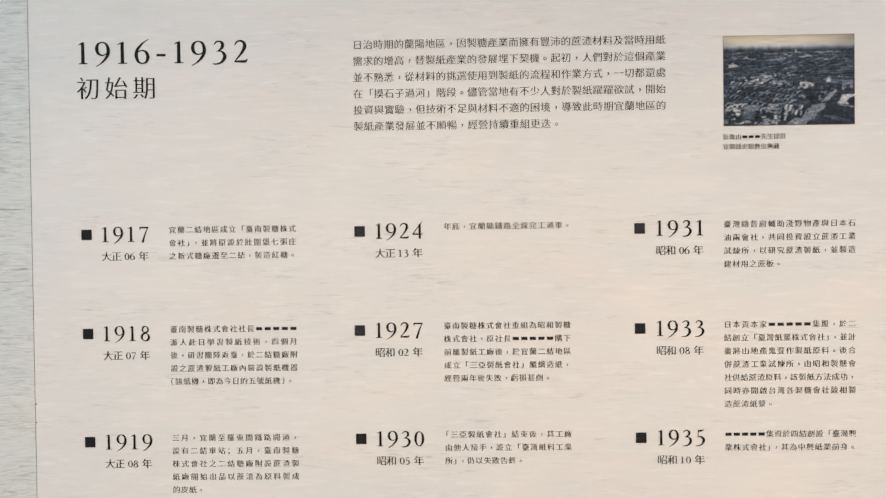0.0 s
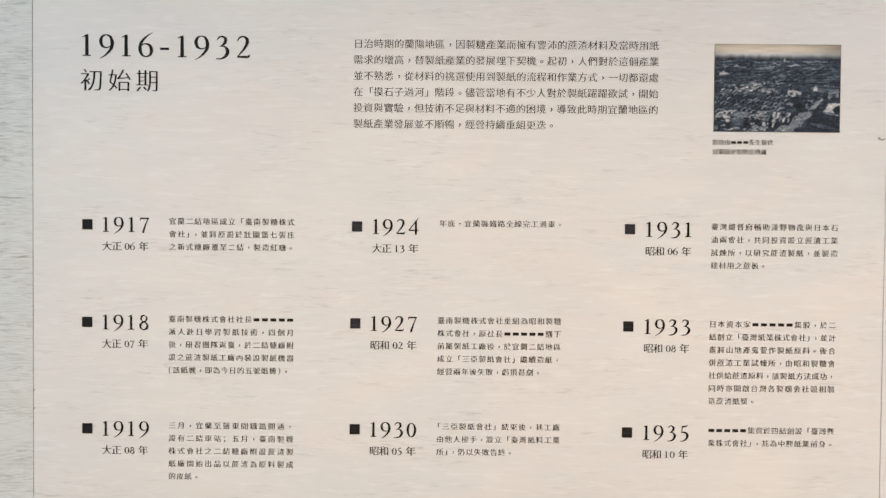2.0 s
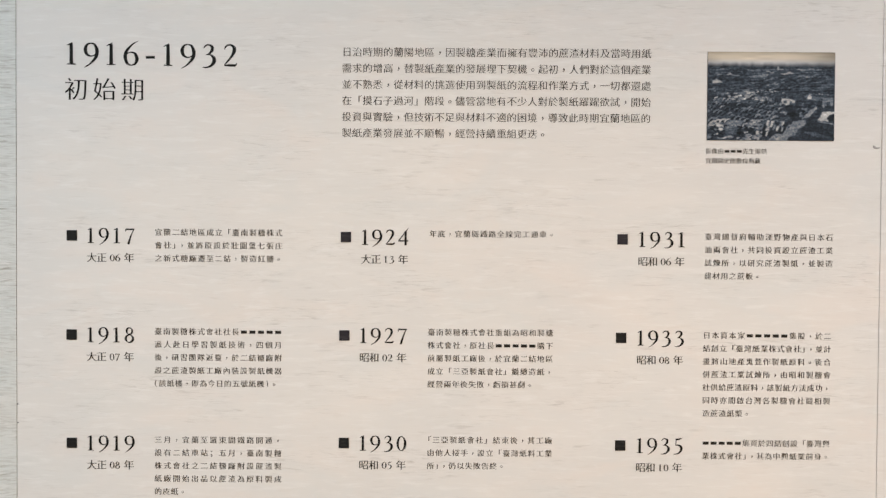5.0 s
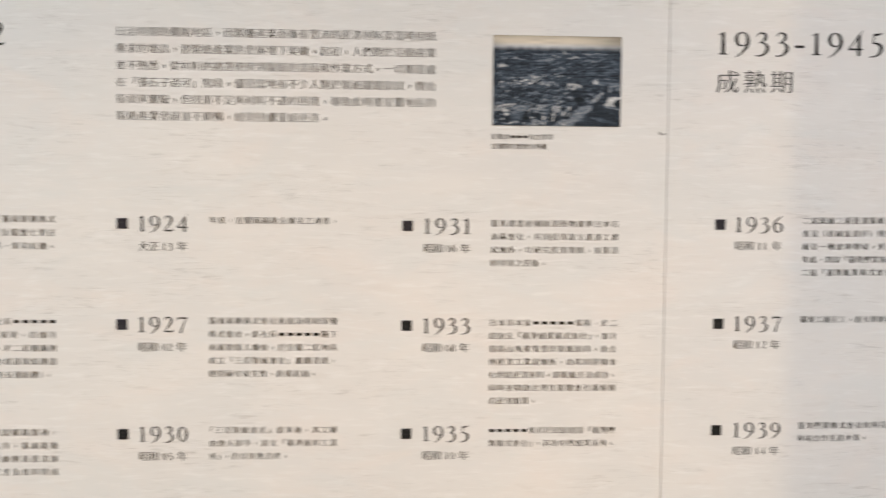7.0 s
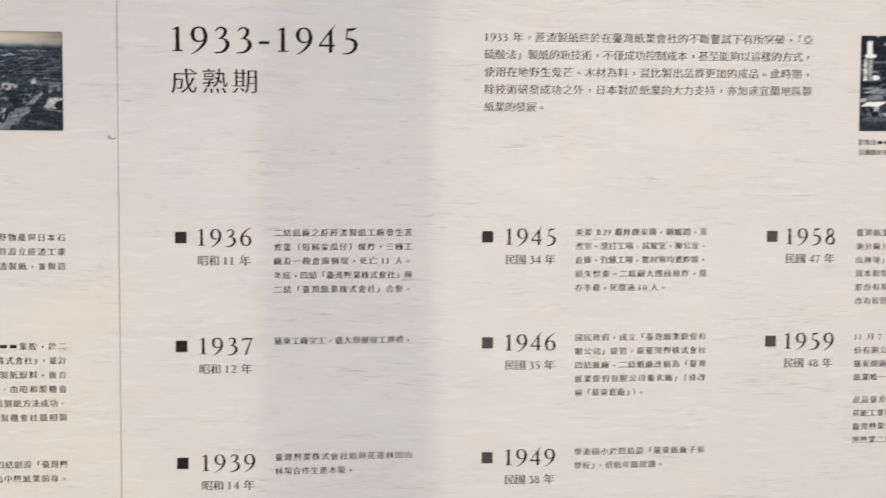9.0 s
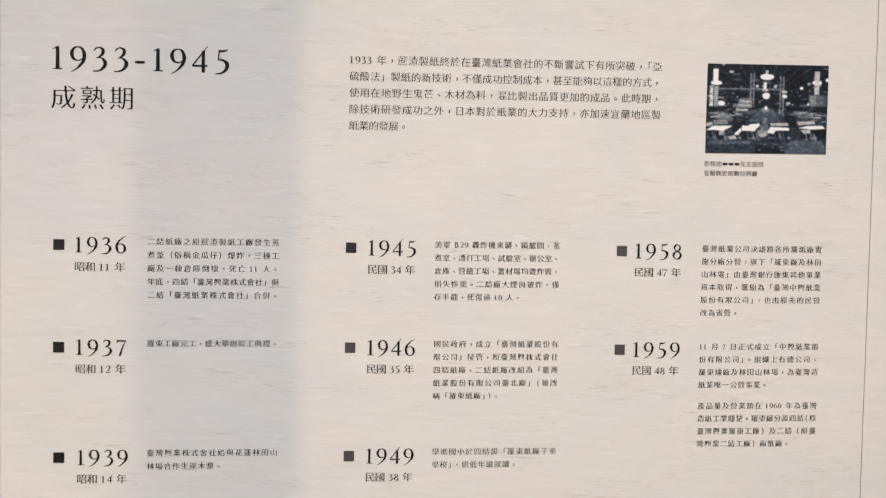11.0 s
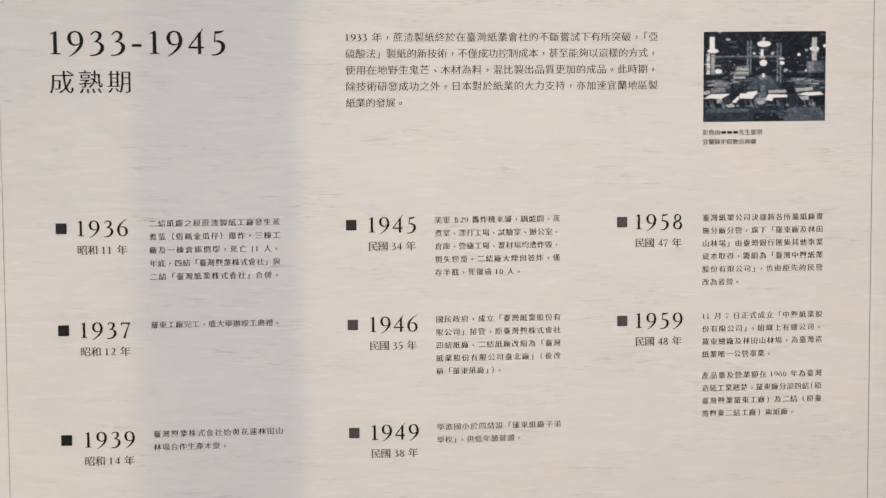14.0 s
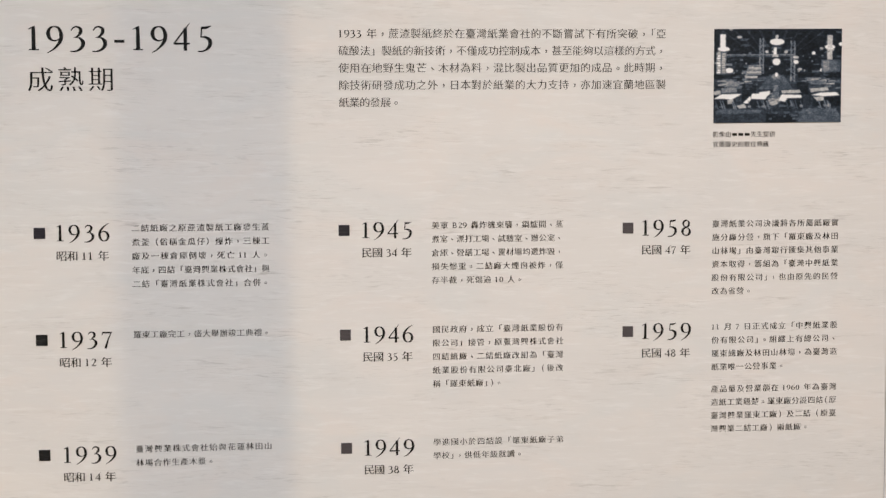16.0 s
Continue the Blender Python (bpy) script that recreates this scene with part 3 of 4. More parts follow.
# two brown pin heads at the edge of the first printed panel
for z in (1.2592, 1.2327):
    bm = bmesh.new()
    bmesh.ops.create_icosphere(bm, subdivisions=1, radius=0.0011, matrix=Matrix.Translation((0.0026, -0.0001, z)) @ Matrix.Diagonal((1, 0.5, 1, 1)))
    part("pin", bm, BATTEN, panel_one, "tiny dark brown pin head")


# ---- photographs ----
PRINT_COLOUR, nodes, links, bsdf = material("photo_print")
attr = nodes.new("ShaderNodeVertexColor")
attr.layer_name = "print"
links.new(attr.outputs["Color"], bsdf.inputs["Base Color"])
bsdf.inputs["Roughness"].default_value = 0.5
bsdf.inputs["Specular IOR Level"].default_value = 0.12
PRINT_EDGE = plain("print_edge", (0.05, 0.05, 0.06), 0.6)
TONES = (0.007, 0.024, 0.070, 0.17, 0.40, 0.80)


def smooth_noise(rng, h, w, cells_y, cells_x):
    """Random cells, blended smoothly, from 0 to 1."""
    cell = rng.random((cells_y + 2, cells_x + 2))
    y, x = np.linspace(0, cells_y, h)[:, None], np.linspace(0, cells_x, w)[None, :]
    iy, ix = y.astype(int), x.astype(int)
    fy, fx = y - iy, x - ix
    fy, fx = fy * fy * (3 - 2 * fy), fx * fx * (3 - 2 * fx)
    return (cell[iy, ix] * (1 - fy) * (1 - fx) + cell[iy + 1, ix] * fy * (1 - fx) + cell[iy, ix + 1] * (1 - fy) * fx + cell[iy + 1, ix + 1] * fy * fx)


class Photo:
    """A flat print: shapes in six tones from black to white, u from its left edge and v from its top, both 0 to 1."""

    def __init__(self, panel, x0, x1, z0, z1, tilt, label):
        self.box, self.tilt, self.over = (x0, x1, z0, z1), tilt, 3
        self.w, self.h = 300, 206
        self.tone = np.full((self.h * self.over, self.w * self.over), TONES[1])
        self.top = 0.0
        bm = box(x0, x1, -0.0009, 0.0003, z0, z1)
        for v in bm.verts:
            v.co.z += tilt * (v.co.x - x0)
        self.base = part("photograph", bm, PRINT_EDGE, panel, label)

    def sky(self, top):
        self.top = top

    def shape(self, tone, uv, opacity=0.85):
        hh, ww = self.tone.shape
        p = np.array(uv) * (ww, hh)
        x0, y0 = np.maximum(np.floor(p.min(0)).astype(int), 0)
        x1, y1 = np.minimum(np.ceil(p.max(0)).astype(int) + 1, (ww, hh))
        if x1 <= x0 or y1 <= y0:
            return
        gx, gy = np.meshgrid(np.arange(x0, x1) + 0.5, np.arange(y0, y1) + 0.5)
        inside = np.zeros(gx.shape, bool)
        for k in range(len(p)):
            (ax, ay), (bx, by) = p[k - 1], p[k]
            if ay != by:
                inside ^= ((ay > gy) != (by > gy)) & (gx < (bx - ax) * (gy - ay) / (by - ay) + ax)
        patch = self.tone[y0:y1, x0:x1]
        patch[inside] += (TONES[tone] - patch[inside]) * opacity

    def rect(self, tone, u0, v0, u1, v1, lean=0.0):
        self.shape(tone, [(u0 + lean, v0), (u1 + lean, v0), (u1, v1), (u0, v1)])

    def blob(self, tone, u, v, ru, rv, n=10, rough=0.0):
        self.shape(tone, [(u + ru * math.cos(2 * math.pi * k / n) * (1 + rough * (random.random() - 0.5)),
                           v + rv * math.sin(2 * math.pi * k / n) * (1 + rough * (random.random() - 0.5))) for k in range(n)])

    def done(self, seed, glow, grain, gain, wander, haze=0.0):
        """Prints the tones with grain, soft edges and a blue-black cast on a fine sheet."""
        rng = np.random.default_rng(seed)
        o, h, w = self.over, self.h, self.w
        hh, ww = self.tone.shape
        across = (smooth_noise(rng, hh, ww, 60, 84) - 0.5) * 0.022 * ww * wander
        down = (smooth_noise(rng, hh, ww, 60, 84) - 0.5) * 0.020 * hh * wander
        iy = np.clip(np.arange(hh)[:, None] + down, 0, hh - 1).astype(int)
        ix = np.clip(np.arange(ww)[None, :] + across, 0, ww - 1).astype(int)
        t = self.tone[iy, ix].reshape(h, o, w, o).mean((1, 3))
        speck = rng.normal(size=(h, w))
        speck = (speck + np.roll(speck, 1, 1) + 0.6 * np.roll(speck, 1, 0)) / 1.5
        mottled = 0.5 + 0.13 * speck + 0.55 * (smooth_noise(rng, h, w, 96, 90) - 0.5) + 0.45 * (smooth_noise(rng, h, w, 47, 40) - 0.5) + 0.3 * (smooth_noise(rng, h, w, 9, 12) - 0.5)
        t = t * gain
        t = 0.5 * t + 0.125 * (np.roll(t, 1, 0) + np.roll(t, -1, 0) + np.roll(t, 1, 1) + np.roll(t, -1, 1))
        far = haze * np.clip((0.46 - (np.arange(h)[:, None] + 0.5) / h) / 0.30, 0, 1)
        t = t * (1 - far) + 0.052 * far
        t = t * np.exp((mottled - 0.5) * grain * (1.1 - t))
        for wide in (1, glow):
            soft = sum(np.roll(np.roll(t, a, 0), c, 1) for a in range(-wide, wide + 1) for c in range(-wide, wide + 1)) / (2 * wide + 1) ** 2
            t = t * 0.88 + soft * 0.12
        t = np.clip(t, 0.004, 0.85)
        cast = np.clip((0.30 - t) / 0.30, 0, 1)
        rgb = np.stack([t * (1 - 0.30 * cast), t * (1 + 0.02 * cast), t * (1 + 0.48 * cast)], -1)
        if self.top:
            v = (np.arange(h) + 0.5) / h
            ramp = np.interp(v, [0, 0.012, 0.04, 0.07, 0.10, 0.13, 0.15, self.top + 0.03], [0.28, 0.50, 0.64, 0.68, 0.64, 0.54, 0.38, 0.08])[:, None]
            cloud = 0.72 + 0.36 * smooth_noise(rng, h, w, 22, 4) + 0.20 * smooth_noise(rng, h, w, 40, 9)
            corner = np.interp(np.linspace(0, 1, w), [0, 0.12, 0.3, 0.6, 0.85, 1], [0.72, 0.9, 1.0, 1.02, 0.72, 0.45])[None, :]
            warm = np.interp(v, [0, 0.08, 0.13], [1.0, 0.85, 0.2])[:, None, None]
            sky = (ramp * cloud * corner)[..., None] * (np.array([1.0, 0.86, 0.66]) * warm + np.array([0.9, 0.95, 1.05]) * (1 - warm))
            mix = np.clip((self.top - 0.005 + 0.02 * smooth_noise(rng, h, w, 2, 40) - v[:, None]) / 0.055, 0, 1)[..., None]
            rgb = rgb * (1 - mix) + sky * mix
        x0, x1, z0, z1 = self.box
        xs, zs = np.linspace(x0, x1, w), np.linspace(z1, z0, h)
        verts = [(x, -0.0011, z + self.tilt * (x - x0)) for z in zs for x in xs]
        faces = [(k * w + i, (k + 1) * w + i, (k + 1) * w + i + 1, k * w + i + 1) for k in range(h - 1) for i in range(w - 1)]
        ob = part_data("print", verts, faces, PRINT_COLOUR, self.base)
        layer = ob.data.color_attributes.new("print", "FLOAT_COLOR", "POINT")
        layer.data.foreach_set("color", np.concatenate([rgb, np.ones((h, w, 1))], -1).ravel().astype(np.float32))


random.seed(11)
view = Photo(panel_one, 0.9752, 1.1541, 1.6394, 1.7634, -0.0002, "faded photograph of fields, sheds and log piles")
view.sky(0.165)
# the plain: dim mottled ground, hedges and strips that run off aslant
for k in range(240):
    d = random.random() ** 0.9
    u, v = random.random() * 1.1 - 0.05, 0.165 + 0.40 * d
    view.blob(random.choice((0, 1, 1, 2, 2)), u, v, 0.02 + 0.07 * random.random(), 0.004 + 0.014 * d, 9, 0.8)
for k in range(120):
    d = random.random() ** 1.1
    v = 0.17 + 0.30 * d
    w = 0.03 + 0.16 * random.random()
    u = random.random() * 1.1 - 0.1
    h = 0.003 + 0.011 * d * random.random()
    slope = -w * (0.03 + 0.30 * d) * (0.4 + random.random())
    view.shape(random.choice((0, 0, 1, 2, 2, 3)), [(u, v), (u + w, v + slope), (u + w, v + h + slope), (u, v + h)], 0.5)
# far roofs and lanes
for k in range(44):
    d = random.random()
    u, v = random.random() * 0.97, 0.185 + 0.20 * d
    w = 0.010 + 0.035 * random.random()
    s = -0.010 * random.random()
    view.shape(random.choice((2, 3, 3, 4)), [(u, v), (u + w, v + s), (u + w, v + s + 0.005 + 0.004 * d), (u, v + 0.005 + 0.004 * d)], 0.7)
for k in range(8):
    v = 0.24 + 0.03 * k
    view.shape(0, [(0.45 - 0.06 * k, v + 0.03), (1.0, v - 0.02), (1.0, v - 0.008), (0.45 - 0.06 * k, v + 0.042)], 0.6)
    view.shape(2, [(0.45 - 0.06 * k, v + 0.042), (1.0, v - 0.008), (1.0, v + 0.001), (0.45 - 0.06 * k, v + 0.050)], 0.6)
view.shape(4, [(0.04, 0.33), (0.07, 0.305), (0.12, 0.345), (0.04, 0.355)])
view.shape(4, [(0.15, 0.26), (0.175, 0.232), (0.20, 0.265)])
view.shape(4, [(0.545, 0.195), (0.552, 0.150), (0.562, 0.195)])
view.shape(3, [(0.33, 0.205), (0.56, 0.188), (0.57, 0.196), (0.34, 0.215)])
view.shape(3, [(0.28, 0.285), (0.40, 0.258), (0.48, 0.262), (0.46, 0.280), (0.36, 0.292)])
view.shape(4, [(0.57, 0.245), (0.66, 0.232), (0.68, 0.240), (0.60, 0.255)])
# long sheds and ditches that run aslant towards the far right
for k in range(9):
    u0, v0 = 0.02 + 0.075 * k, 0.50 - 0.012 * k
    for j in range(5):
        a, c = 0.10 * j + 0.02 * random.random(), 0.10 * j + 0.07 + 0.03 * random.random()
        tone = random.choice((2, 2, 3, 1))
        view.shape(tone, [(u0 + a, v0 - 0.42 * a), (u0 + c, v0 - 0.42 * c), (u0 + c + 0.008, v0 - 0.42 * c + 0.007), (u0 + a + 0.008, v0 - 0.42 * a + 0.008)], 0.55)
        view.shape(0, [(u0 + a + 0.008, v0 - 0.42 * a + 0.008), (u0 + c + 0.008, v0 - 0.42 * c + 0.007), (u0 + c + 0.012, v0 - 0.42 * c + 0.022), (u0 + a + 0.012, v0 - 0.42 * a + 0.022)], 0.6)
view.shape(4, [(0.20, 0.475), (0.28, 0.445), (0.36, 0.45), (0.33, 0.475)])
for k in range(18):
    view.blob(random.choice((3, 4)), 0.36 + 0.2 * random.random(), 0.42 + 0.04 * random.random(), 0.008, 0.006, 6, 0.9)
# log piles: rows of humps, each with a pale rim
for k in range(60):
    u, v = 0.0 + 0.62 * random.random(), 0.46 + 0.34 * random.random()
    view.blob(random.choice((1, 2, 2, 3)), u, v, 0.02 + 0.03 * random.random(), 0.008 + 0.01 * random.random(), 8, 0.7)
for row in range(9):
    for k in range(17):
        u = 0.06 + 0.035 * k + 0.012 * random.random() - 0.018 * row
        v = 0.50 + 0.042 * row + 0.02 * math.sin(k * 0.7 + row) + 0.03 * (k / 17 - 0.5) * (1 if row > 5 else -1)
        if u < 0.02 or u > 0.66 or random.random() < 0.12:
            continue
        s = 0.013 + 0.0016 * row
        bright = random.choice((3, 3, 2, 4)) if row > 6 or row < 1 else random.choice((2, 3, 2, 3, 2))
        view.shape(bright, [(u - s, v + s), (u - s * 0.5, v - s * 0.2), (u + s * 0.3, v - s * 0.7), (u + s * 1.1, v - s * 0.6), (u + s * 1.2, v - s * 0.2), (u + s * 0.2, v), (u - s * 0.6, v + s * 1.2)])
        view.shape(0, [(u - s * 0.6, v + s * 1.2), (u + s * 0.2, v), (u + s * 1.2, v - s * 0.2), (u + s * 0.9, v + s * 0.7), (u, v + s * 1.5)])
for k in range(22):
    u, v = 0.16 + 0.32 * random.random(), 0.485 + 0.06 * random.random()
    view.blob(random.choice((4, 4, 3, 5)), u, v, 0.016, 0.009, 7, 0.8)
for k in range(40):
    u, v = 0.05 + 0.9 * random.random(), 0.19 + 0.1 * random.random()
    view.rect(random.choice((3, 3, 4)), u, v, u + 0.01 + 0.05 * random.random(), v + 0.005)
# the big hall and its neighbours
view.shape(1, [(0.36, 0.495), (0.44, 0.455), (0.72, 0.452), (0.77, 0.505), (0.70, 0.535), (0.56, 0.515)], 0.95)
for k in range(14):
    u = 0.40 + 0.024 * k
    view.shape(2, [(u, 0.500), (u + 0.05, 0.458), (u + 0.054, 0.458), (u + 0.006, 0.502)], 0.4)
view.shape(2, [(0.38, 0.497), (0.56, 0.515), (0.70, 0.535), (0.70, 0.541), (0.56, 0.522), (0.38, 0.503)])
for k in range(9):
    u = 0.42 + 0.018 * k
    view.rect(random.choice((0, 0, 3, 2)), u, 0.512 + 0.001 * k, u + 0.013, 0.552 + 0.002 * k)
view.shape(4, [(0.585, 0.522), (0.63, 0.525), (0.69, 0.545), (0.685, 0.60), (0.645, 0.61), (0.585, 0.575)], 0.75)
view.rect(0, 0.60, 0.545, 0.622, 0.575)
view.rect(1, 0.645, 0.555, 0.668, 0.59)
view.shape(2, [(0.76, 0.50), (0.80, 0.455), (0.845, 0.50), (0.90, 0.505), (0.90, 0.545), (0.78, 0.54)])
view.shape(4, [(0.785, 0.505), (0.80, 0.475), (0.82, 0.505), (0.815, 0.53), (0.785, 0.525)], 0.8)
view.shape(1, [(0.80, 0.452), (0.90, 0.44), (0.99, 0.48), (1.0, 0.515), (0.91, 0.505), (0.85, 0.495)])
view.rect(3, 0.905, 0.515, 0.985, 0.625)
view.rect(1, 0.935, 0.555, 0.965, 0.60)
view.rect(0, 0.92, 0.60, 0.985, 0.63)
for k in range(9):
    u = 0.79 + 0.022 * k
    view.blob(random.choice((3, 4, 2)), u, 0.455 + 0.03 * random.random(), 0.008, 0.006, 6, 0.9)
view.shape(1, [(0.60, 0.60), (0.80, 0.54), (0.90, 0.56), (0.88, 0.66), (0.70, 0.72)])
for k in range(40):
    u, v = 0.60 + 0.26 * random.random(), 0.56 + 0.14 * random.random()
    view.rect(random.choice((0, 0, 1, 2, 3)), u, v, u + 0.01 + 0.03 * random.random(), v + 0.01 + 0.02 * random.random(), 0.01)
# pale roofs and sheets among the piles
for k in range(34):
    u, v = 0.04 + 0.60 * random.random(), 0.44 + 0.12 * random.random()
    w = 0.01 + 0.03 * random.random()
    view.shape(random.choice((3, 3, 4)), [(u, v), (u + w, v - 0.006), (u + w, v + 0.002), (u, v + 0.008)])
for k in range(60):
    u, v = 0.70 * random.random(), 0.80 + 0.19 * random.random()
    w = 0.008 + 0.03 * random.random()
    view.shape(random.choice((0, 2, 3, 4, 4)), [(u, v), (u + w, v - 0.012), (u + w * 1.1, v + 0.002), (u + 0.004, v + 0.012)])
# the road and the pale yard
view.shape(3, [(0.60, 0.925), (0.68, 0.78), (0.77, 0.76), (0.775, 0.80), (0.70, 0.93), (0.64, 0.96)])
view.shape(3, [(0.74, 0.75), (0.80, 0.665), (0.855, 0.61), (0.86, 0.635), (0.80, 0.73)])
view.shape(4, [(0.865, 0.765), (0.89, 0.72), (0.90, 0.675), (0.955, 0.665), (1.0, 0.675), (1.0, 0.69), (0.955, 0.705), (0.935, 0.74), (0.955, 0.78)])
view.shape(3, [(0.865, 0.770), (0.99, 0.800), (0.99, 0.812), (0.865, 0.785)])
view.shape(0, [(0.945, 0.745), (0.965, 0.705), (1.0, 0.695), (1.0, 0.775), (0.96, 0.78)])
view.shape(1, [(0.72, 0.86), (0.85, 0.80), (1.0, 0.82), (1.0, 1.0), (0.66, 1.0)])
for k in range(10):
    view.rect(2, 0.76 + 0.012 * k, 0.90 + 0.006 * k, 0.84 + 0.014 * k, 0.906 + 0.006 * k)
# nearest sheds and bales
view.shape(3, [(0.13, 0.82), (0.18, 0.77), (0.29, 0.775), (0.265, 0.835)])
view.rect(2, 0.145, 0.835, 0.235, 0.93)
view.rect(0, 0.235, 0.84, 0.27, 0.93)
view.shape(3, [(0.47, 1.0), (0.54, 0.92), (0.64, 0.935), (0.63, 1.0)])
for k in range(70):
    u, v = 0.42 * random.random(), 0.80 + 0.19 * random.random()
    if not (0.12 < u < 0.28 and v < 0.93):
        view.blob(random.choice((0, 1, 2, 3, 4, 3)), u, v, 0.012 + 0.02 * random.random(), 0.01 + 0.008 * random.random(), 7, 0.9)
for k in range(26):
    u, v = 0.40 + 0.22 * random.random(), 0.76 + 0.14 * random.random()
    view.shape(random.choice((0, 1, 3, 4)), [(u, v + 0.05), (u + 0.012, v), (u + 0.03, v - 0.006), (u + 0.026, v + 0.015), (u + 0.012, v + 0.055)])
view.done(3, 1, 1.6, 1.22, 0.30, 0.38)

random.seed(23)
hall = Photo(panel_two, 2.1980, 2.3755, 1.6504, 1.7772, 0.0118, "dark photograph of a factory hall with lamps and tables")
hall.rect(0, 0, 0, 1, 0.5)
# roof timbers and machinery in the gloom
for k in range(120):
    u, v = random.random(), 0.02 + 0.5 * random.random()
    w, h = 0.01 + 0.07 * random.random(), 0.006 + 0.02 * random.random()
    hall.rect(random.choice((0, 0, 1, 1, 2)), u, v, u + w, v + h, 0.04 * (random.random() - 0.5))
for k in range(9):
    u = 0.05 + 0.1 * k
    hall.shape(1, [(u, 0.02), (u + 0.02, 0.02), (0.49 + (u - 0.49) * 0.4, 0.26), (0.48 + (u - 0.49) * 0.4, 0.26)])
# side walls of stacked goods
for k in range(60):
    side = random.random() < 0.5
    u = (0.30 * random.random()) if side else (0.66 + 0.32 * random.random())
    v = 0.36 + 0.26 * random.random()
    hall.rect(random.choice((0, 1, 2, 2, 3)), u, v, u + 0.03 + 0.07 * random.random(), v + 0.012 + 0.03 * random.random())
# lattice posts and the beam between them
for u, top, low in ((0.37, 0.10, 0.46), (0.615, 0.13, 0.56)):
    hall.rect(3, u - 0.018, top, u - 0.009, low)
    hall.rect(3, u + 0.009, top, u + 0.018, low)
    n = 12
    for k in range(n):
        v0, v1 = top + (low - top) * k / n, top + (low - top) * (k + 1) / n
        s = 1 if k % 2 else -1
        hall.shape(3, [(u - 0.013 * s, v0), (u - 0.013 * s + 0.006, v0), (u + 0.013 * s + 0.006, v1), (u + 0.013 * s, v1)])
hall.rect(3, 0.10, 0.270, 0.62, 0.282)
hall.rect(2, 0.10, 0.290, 0.62, 0.296)
# lamps
hall.blob(5, 0.49, 0.14, 0.056, 0.032, 16)
hall.rect(4, 0.478, 0.07, 0.498, 0.11)
hall.rect(5, 0.466, 0.20, 0.486, 0.27)
hall.rect(4, 0.455, 0.272, 0.50, 0.30)
hall.blob(5, 0.487, 0.35, 0.030, 0.036, 14)
hall.blob(5, 0.075, 0.215, 0.046, 0.022, 14)
hall.rect(5, 0.048, 0.06, 0.088, 0.20)
hall.blob(5, 0.905, 0.195, 0.040, 0.024, 14)
hall.rect(4, 0.885, 0.07, 0.925, 0.33)
for k in range(15):
    hall.rect(random.choice((3, 4, 5)), 0.03 + 0.04 * (k % 2), 0.24 + 0.015 * k, 0.05 + 0.04 * (k % 2), 0.25 + 0.015 * k)
for u, v, ru, rv in ((0.13, 0.005, 0.015, 0.012), (0.20, 0.088, 0.022, 0.012), (0.41, 0.245, 0.012, 0.016), (0.56, 0.245, 0.014, 0.016), (0.64, 0.305, 0.024, 0.014),
                     (0.64, 0.355, 0.02, 0.02), (0.67, 0.43, 0.018, 0.016), (0.86, 0.44, 0.032, 0.026), (0.12, 0.44, 0.03, 0.026), (0.78, 0.26, 0.014, 0.016), (0.84, 0.21, 0.016, 0.012), (0.99, 0.165, 0.014, 0.02)):
    hall.blob(random.choice((4, 5)), u, v, ru, rv, 9, 0.3)
# far benches with sheets, and bright gaps between the goods
for k in range(46):
    side = k % 2
    u = 0.01 + 0.34 * random.random() if side else 0.63 + 0.34 * random.random()
    v = 0.50 + 0.14 * random.random()
    hall.shape(random.choice((2, 3, 3, 4)), [(u, v), (u + 0.05, v - 0.004), (u + 0.055, v + 0.008), (u - 0.005, v + 0.012)])
for k in range(50):
    u, v = random.random(), 0.22 + 0.26 * random.random()
    hall.rect(random.choice((1, 2, 3, 4)), u, v, u + 0.006 + 0.015 * random.random(), v + 0.006 + 0.012 * random.random())
# the aisle
hall.shape(2, [(0.43, 0.49), (0.54, 0.49), (0.62, 0.64), (0.35, 0.64)])
hall.shape(2, [(0.46, 0.48), (0.51, 0.48), (0.56, 0.56), (0.42, 0.56)])
hall.blob(3, 0.487, 0.51, 0.035, 0.03, 10, 0.4)
hall.blob(5, 0.487, 0.485, 0.012, 0.022, 8, 0.4)
# stacks on both sides
for u0, v0, u1, v1 in ((0.26, 0.42, 0.36, 0.44), (0.27, 0.455, 0.36, 0.475), (0.25, 0.50, 0.34, 0.52), (0.84, 0.34, 0.96, 0.46), (0.10, 0.56, 0.20, 0.60), (0.76, 0.56, 0.88, 0.59)):
    hall.rect(3, u0, v0, u1, v1)
    hall.rect(1, u0, v1, u1, v1 + 0.02)
hall.rect(0, 0.22, 0.58, 0.33, 0.72)
hall.rect(0, 0.65, 0.56, 0.74, 0.70)
# ladder of light under the left lamp, and the stacks beside the posts
hall.rect(3, 0.018, 0.25, 0.095, 0.48)
for k in range(9):
    hall.rect(5 if k % 3 else 4, 0.022 + 0.006 * (k % 2), 0.255 + 0.025 * k, 0.050, 0.270 + 0.025 * k)
    hall.rect(4, 0.060, 0.262 + 0.024 * k, 0.088, 0.272 + 0.024 * k)
hall.rect(0, 0.052, 0.24, 0.058, 0.50)
for k in range(5):
    hall.rect(3 + k % 2, 0.275 - 0.006 * k, 0.385 + 0.022 * k, 0.368, 0.400 + 0.022 * k)
hall.rect(4, 0.24, 0.500, 0.34, 0.522)
hall.rect(2, 0.84, 0.33, 0.99, 0.46)
hall.rect(3, 0.855, 0.34, 0.90, 0.45)
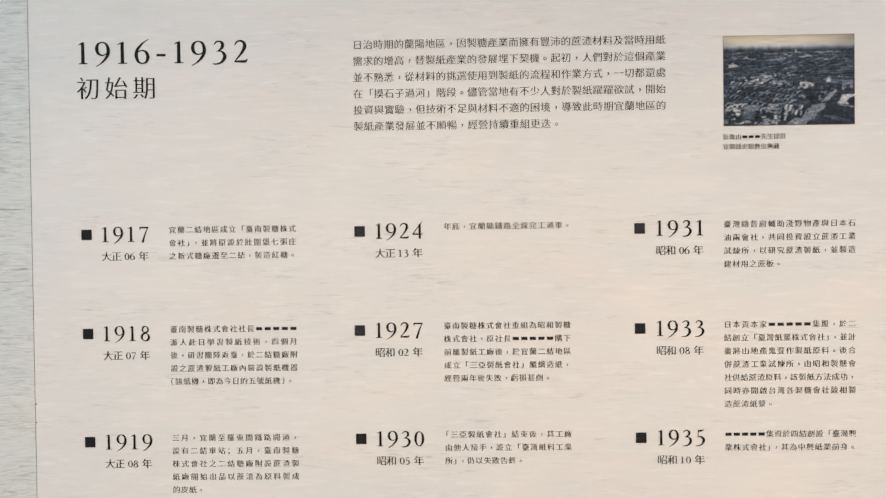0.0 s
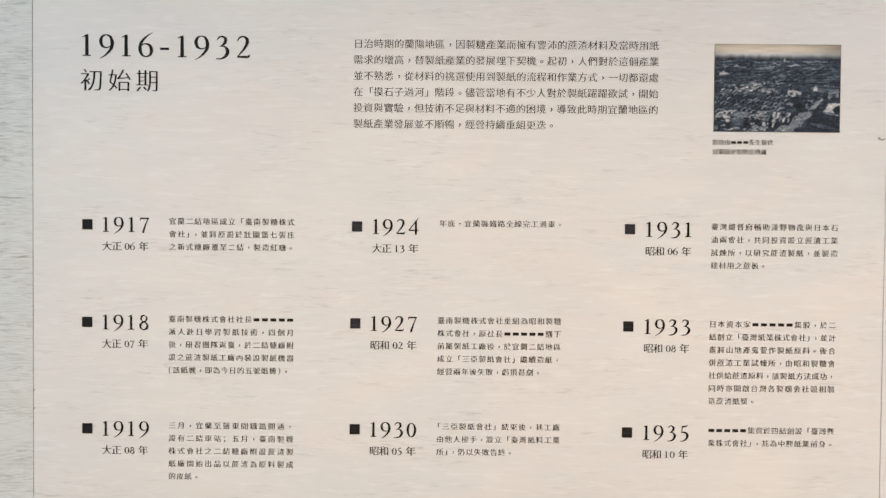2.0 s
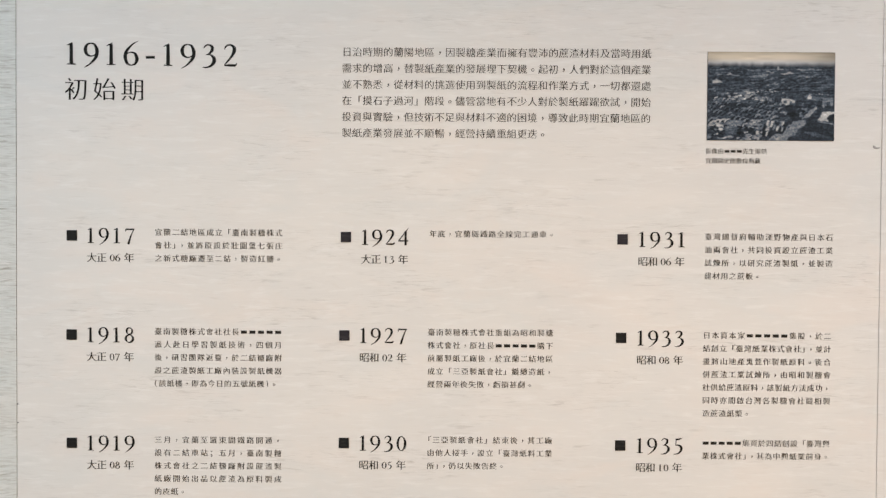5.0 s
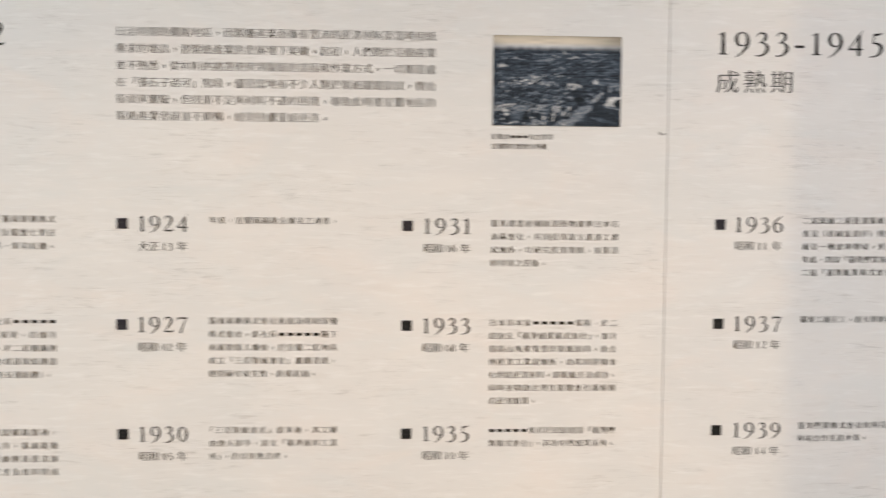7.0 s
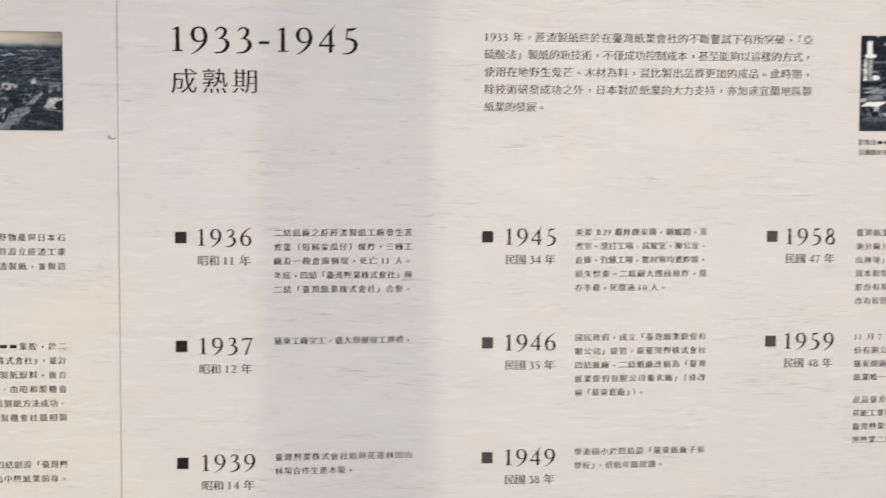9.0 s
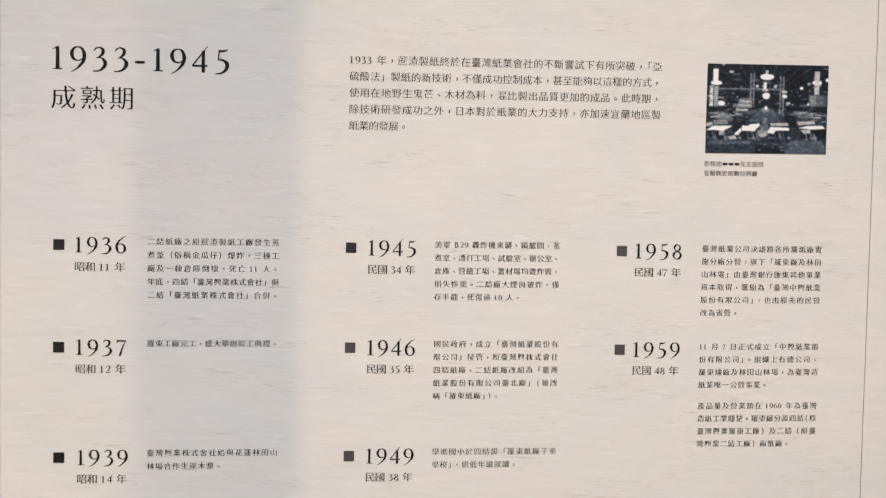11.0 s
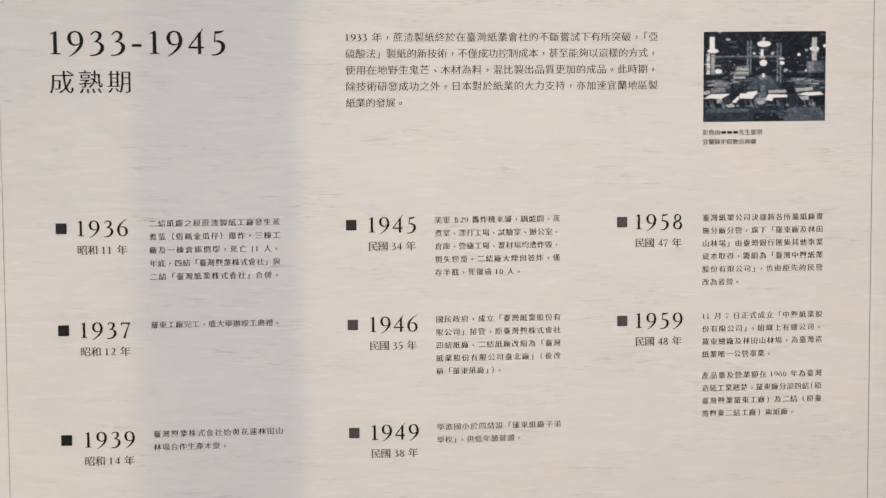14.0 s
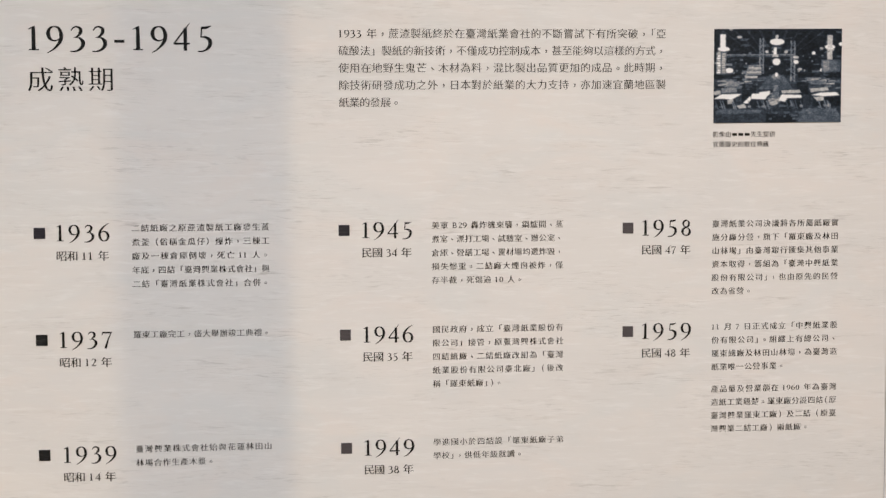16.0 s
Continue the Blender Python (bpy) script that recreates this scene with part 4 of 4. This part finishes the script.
# the far benches in shade
hall.rect(0, 0.0, 0.478, 0.24, 0.53)
hall.rect(0, 0.66, 0.472, 1.0, 0.52)
hall.rect(3, 0.095, 0.570, 0.19, 0.610)
hall.rect(2, 0.77, 0.552, 0.87, 0.585)
# tables with pale sheets, row by row
for a, c, v in ((-0.02, 0.17, 0.70), (0.22, 0.41, 0.70), (0.52, 0.70, 0.71), (0.78, 0.99, 0.69)):
    hall.rect(0, a, v, c, v + 0.14)
hall.shape(3, [(0.06, 0.63), (0.175, 0.62), (0.18, 0.67), (0.06, 0.68)])
hall.shape(4, [(0.0, 0.665), (0.05, 0.65), (0.055, 0.69), (0.0, 0.70)])
hall.shape(4, [(0.75, 0.635), (0.89, 0.625), (0.90, 0.655), (0.76, 0.675)])
hall.shape(4, [(0.53, 0.655), (0.67, 0.650), (0.68, 0.680), (0.53, 0.685)])
hall.shape(5, [(0.35, 0.675), (0.44, 0.660), (0.43, 0.700), (0.36, 0.700)])
hall.shape(5, [(0.0, 0.740), (0.06, 0.695), (0.215, 0.690), (0.14, 0.748), (0.08, 0.740)])
hall.shape(5, [(0.29, 0.740), (0.30, 0.690), (0.43, 0.690), (0.40, 0.748)])
hall.shape(5, [(0.23, 0.785), (0.285, 0.715), (0.29, 0.745), (0.27, 0.790)])
hall.shape(5, [(0.505, 0.760), (0.53, 0.700), (0.68, 0.705), (0.69, 0.732), (0.57, 0.738), (0.56, 0.775)])
hall.shape(5, [(0.765, 0.705), (0.84, 0.682), (0.96, 0.678), (0.985, 0.710), (0.86, 0.718)])
hall.shape(4, [(0.78, 0.725), (0.86, 0.722), (0.86, 0.765), (0.81, 0.768)])
hall.shape(4, [(0.105, 0.755), (0.15, 0.745), (0.145, 0.790), (0.11, 0.795)])
hall.shape(4, [(0.18, 0.815), (0.24, 0.795), (0.255, 0.835), (0.20, 0.845)])
for a in (0.0, 0.26, 0.55, 0.80):
    for k in range(6):
        u = a + 0.15 * random.random()
        hall.shape(random.choice((2, 3)), [(u, 0.76), (u + 0.006, 0.76), (u + 0.03, 0.85), (u + 0.022, 0.85)])
        hall.rect(random.choice((2, 3)), u, 0.80 + 0.03 * random.random(), u + 0.025, 0.812 + 0.03 * random.random())
hall.shape(3, [(0.42, 0.74), (0.455, 0.70), (0.475, 0.60), (0.50, 0.60), (0.51, 0.70), (0.515, 0.78), (0.47, 0.82), (0.43, 0.80)])
hall.shape(4, [(0.43, 0.775), (0.49, 0.765), (0.50, 0.795), (0.45, 0.815)], 0.6)
hall.shape(2, [(0.455, 0.68), (0.50, 0.61), (0.53, 0.64), (0.48, 0.73)])
for k in range(14):
    u, v = 0.42 + 0.09 * random.random(), 0.68 + 0.11 * random.random()
    hall.rect(random.choice((4, 2, 1)), u, v, u + 0.018, v + 0.010, 0.008)
# covered bales in front
hall.shape(1, [(0.0, 0.88), (0.05, 0.845), (0.38, 0.86), (0.40, 0.90), (0.39, 1.0), (0.0, 1.0)])
hall.shape(2, [(0.01, 0.875), (0.05, 0.85), (0.375, 0.862), (0.36, 0.895), (0.02, 0.90)])
hall.shape(2, [(0.67, 0.89), (0.70, 0.845), (0.96, 0.85), (1.0, 0.95), (0.99, 1.0), (0.66, 1.0)])
hall.shape(2, [(0.68, 0.885), (0.705, 0.85), (0.955, 0.855), (0.965, 0.89)])
hall.rect(0, 0.41, 0.90, 0.65, 1.0)
hall.shape(1, [(0.02, 0.905), (0.38, 0.915), (0.38, 0.935), (0.02, 0.925)], 0.7)
hall.shape(1, [(0.72, 0.90), (1.0, 0.94), (1.0, 0.955), (0.72, 0.915)], 0.5)
for k in range(24):
    u, v = 0.42 + 0.22 * random.random(), 0.80 + 0.15 * random.random()
    hall.rect(random.choice((1, 2, 2)), u, v, u + 0.02 + 0.03 * random.random(), v + 0.02)
hall.done(5, 3, 1.3, 1.4, 0.20)
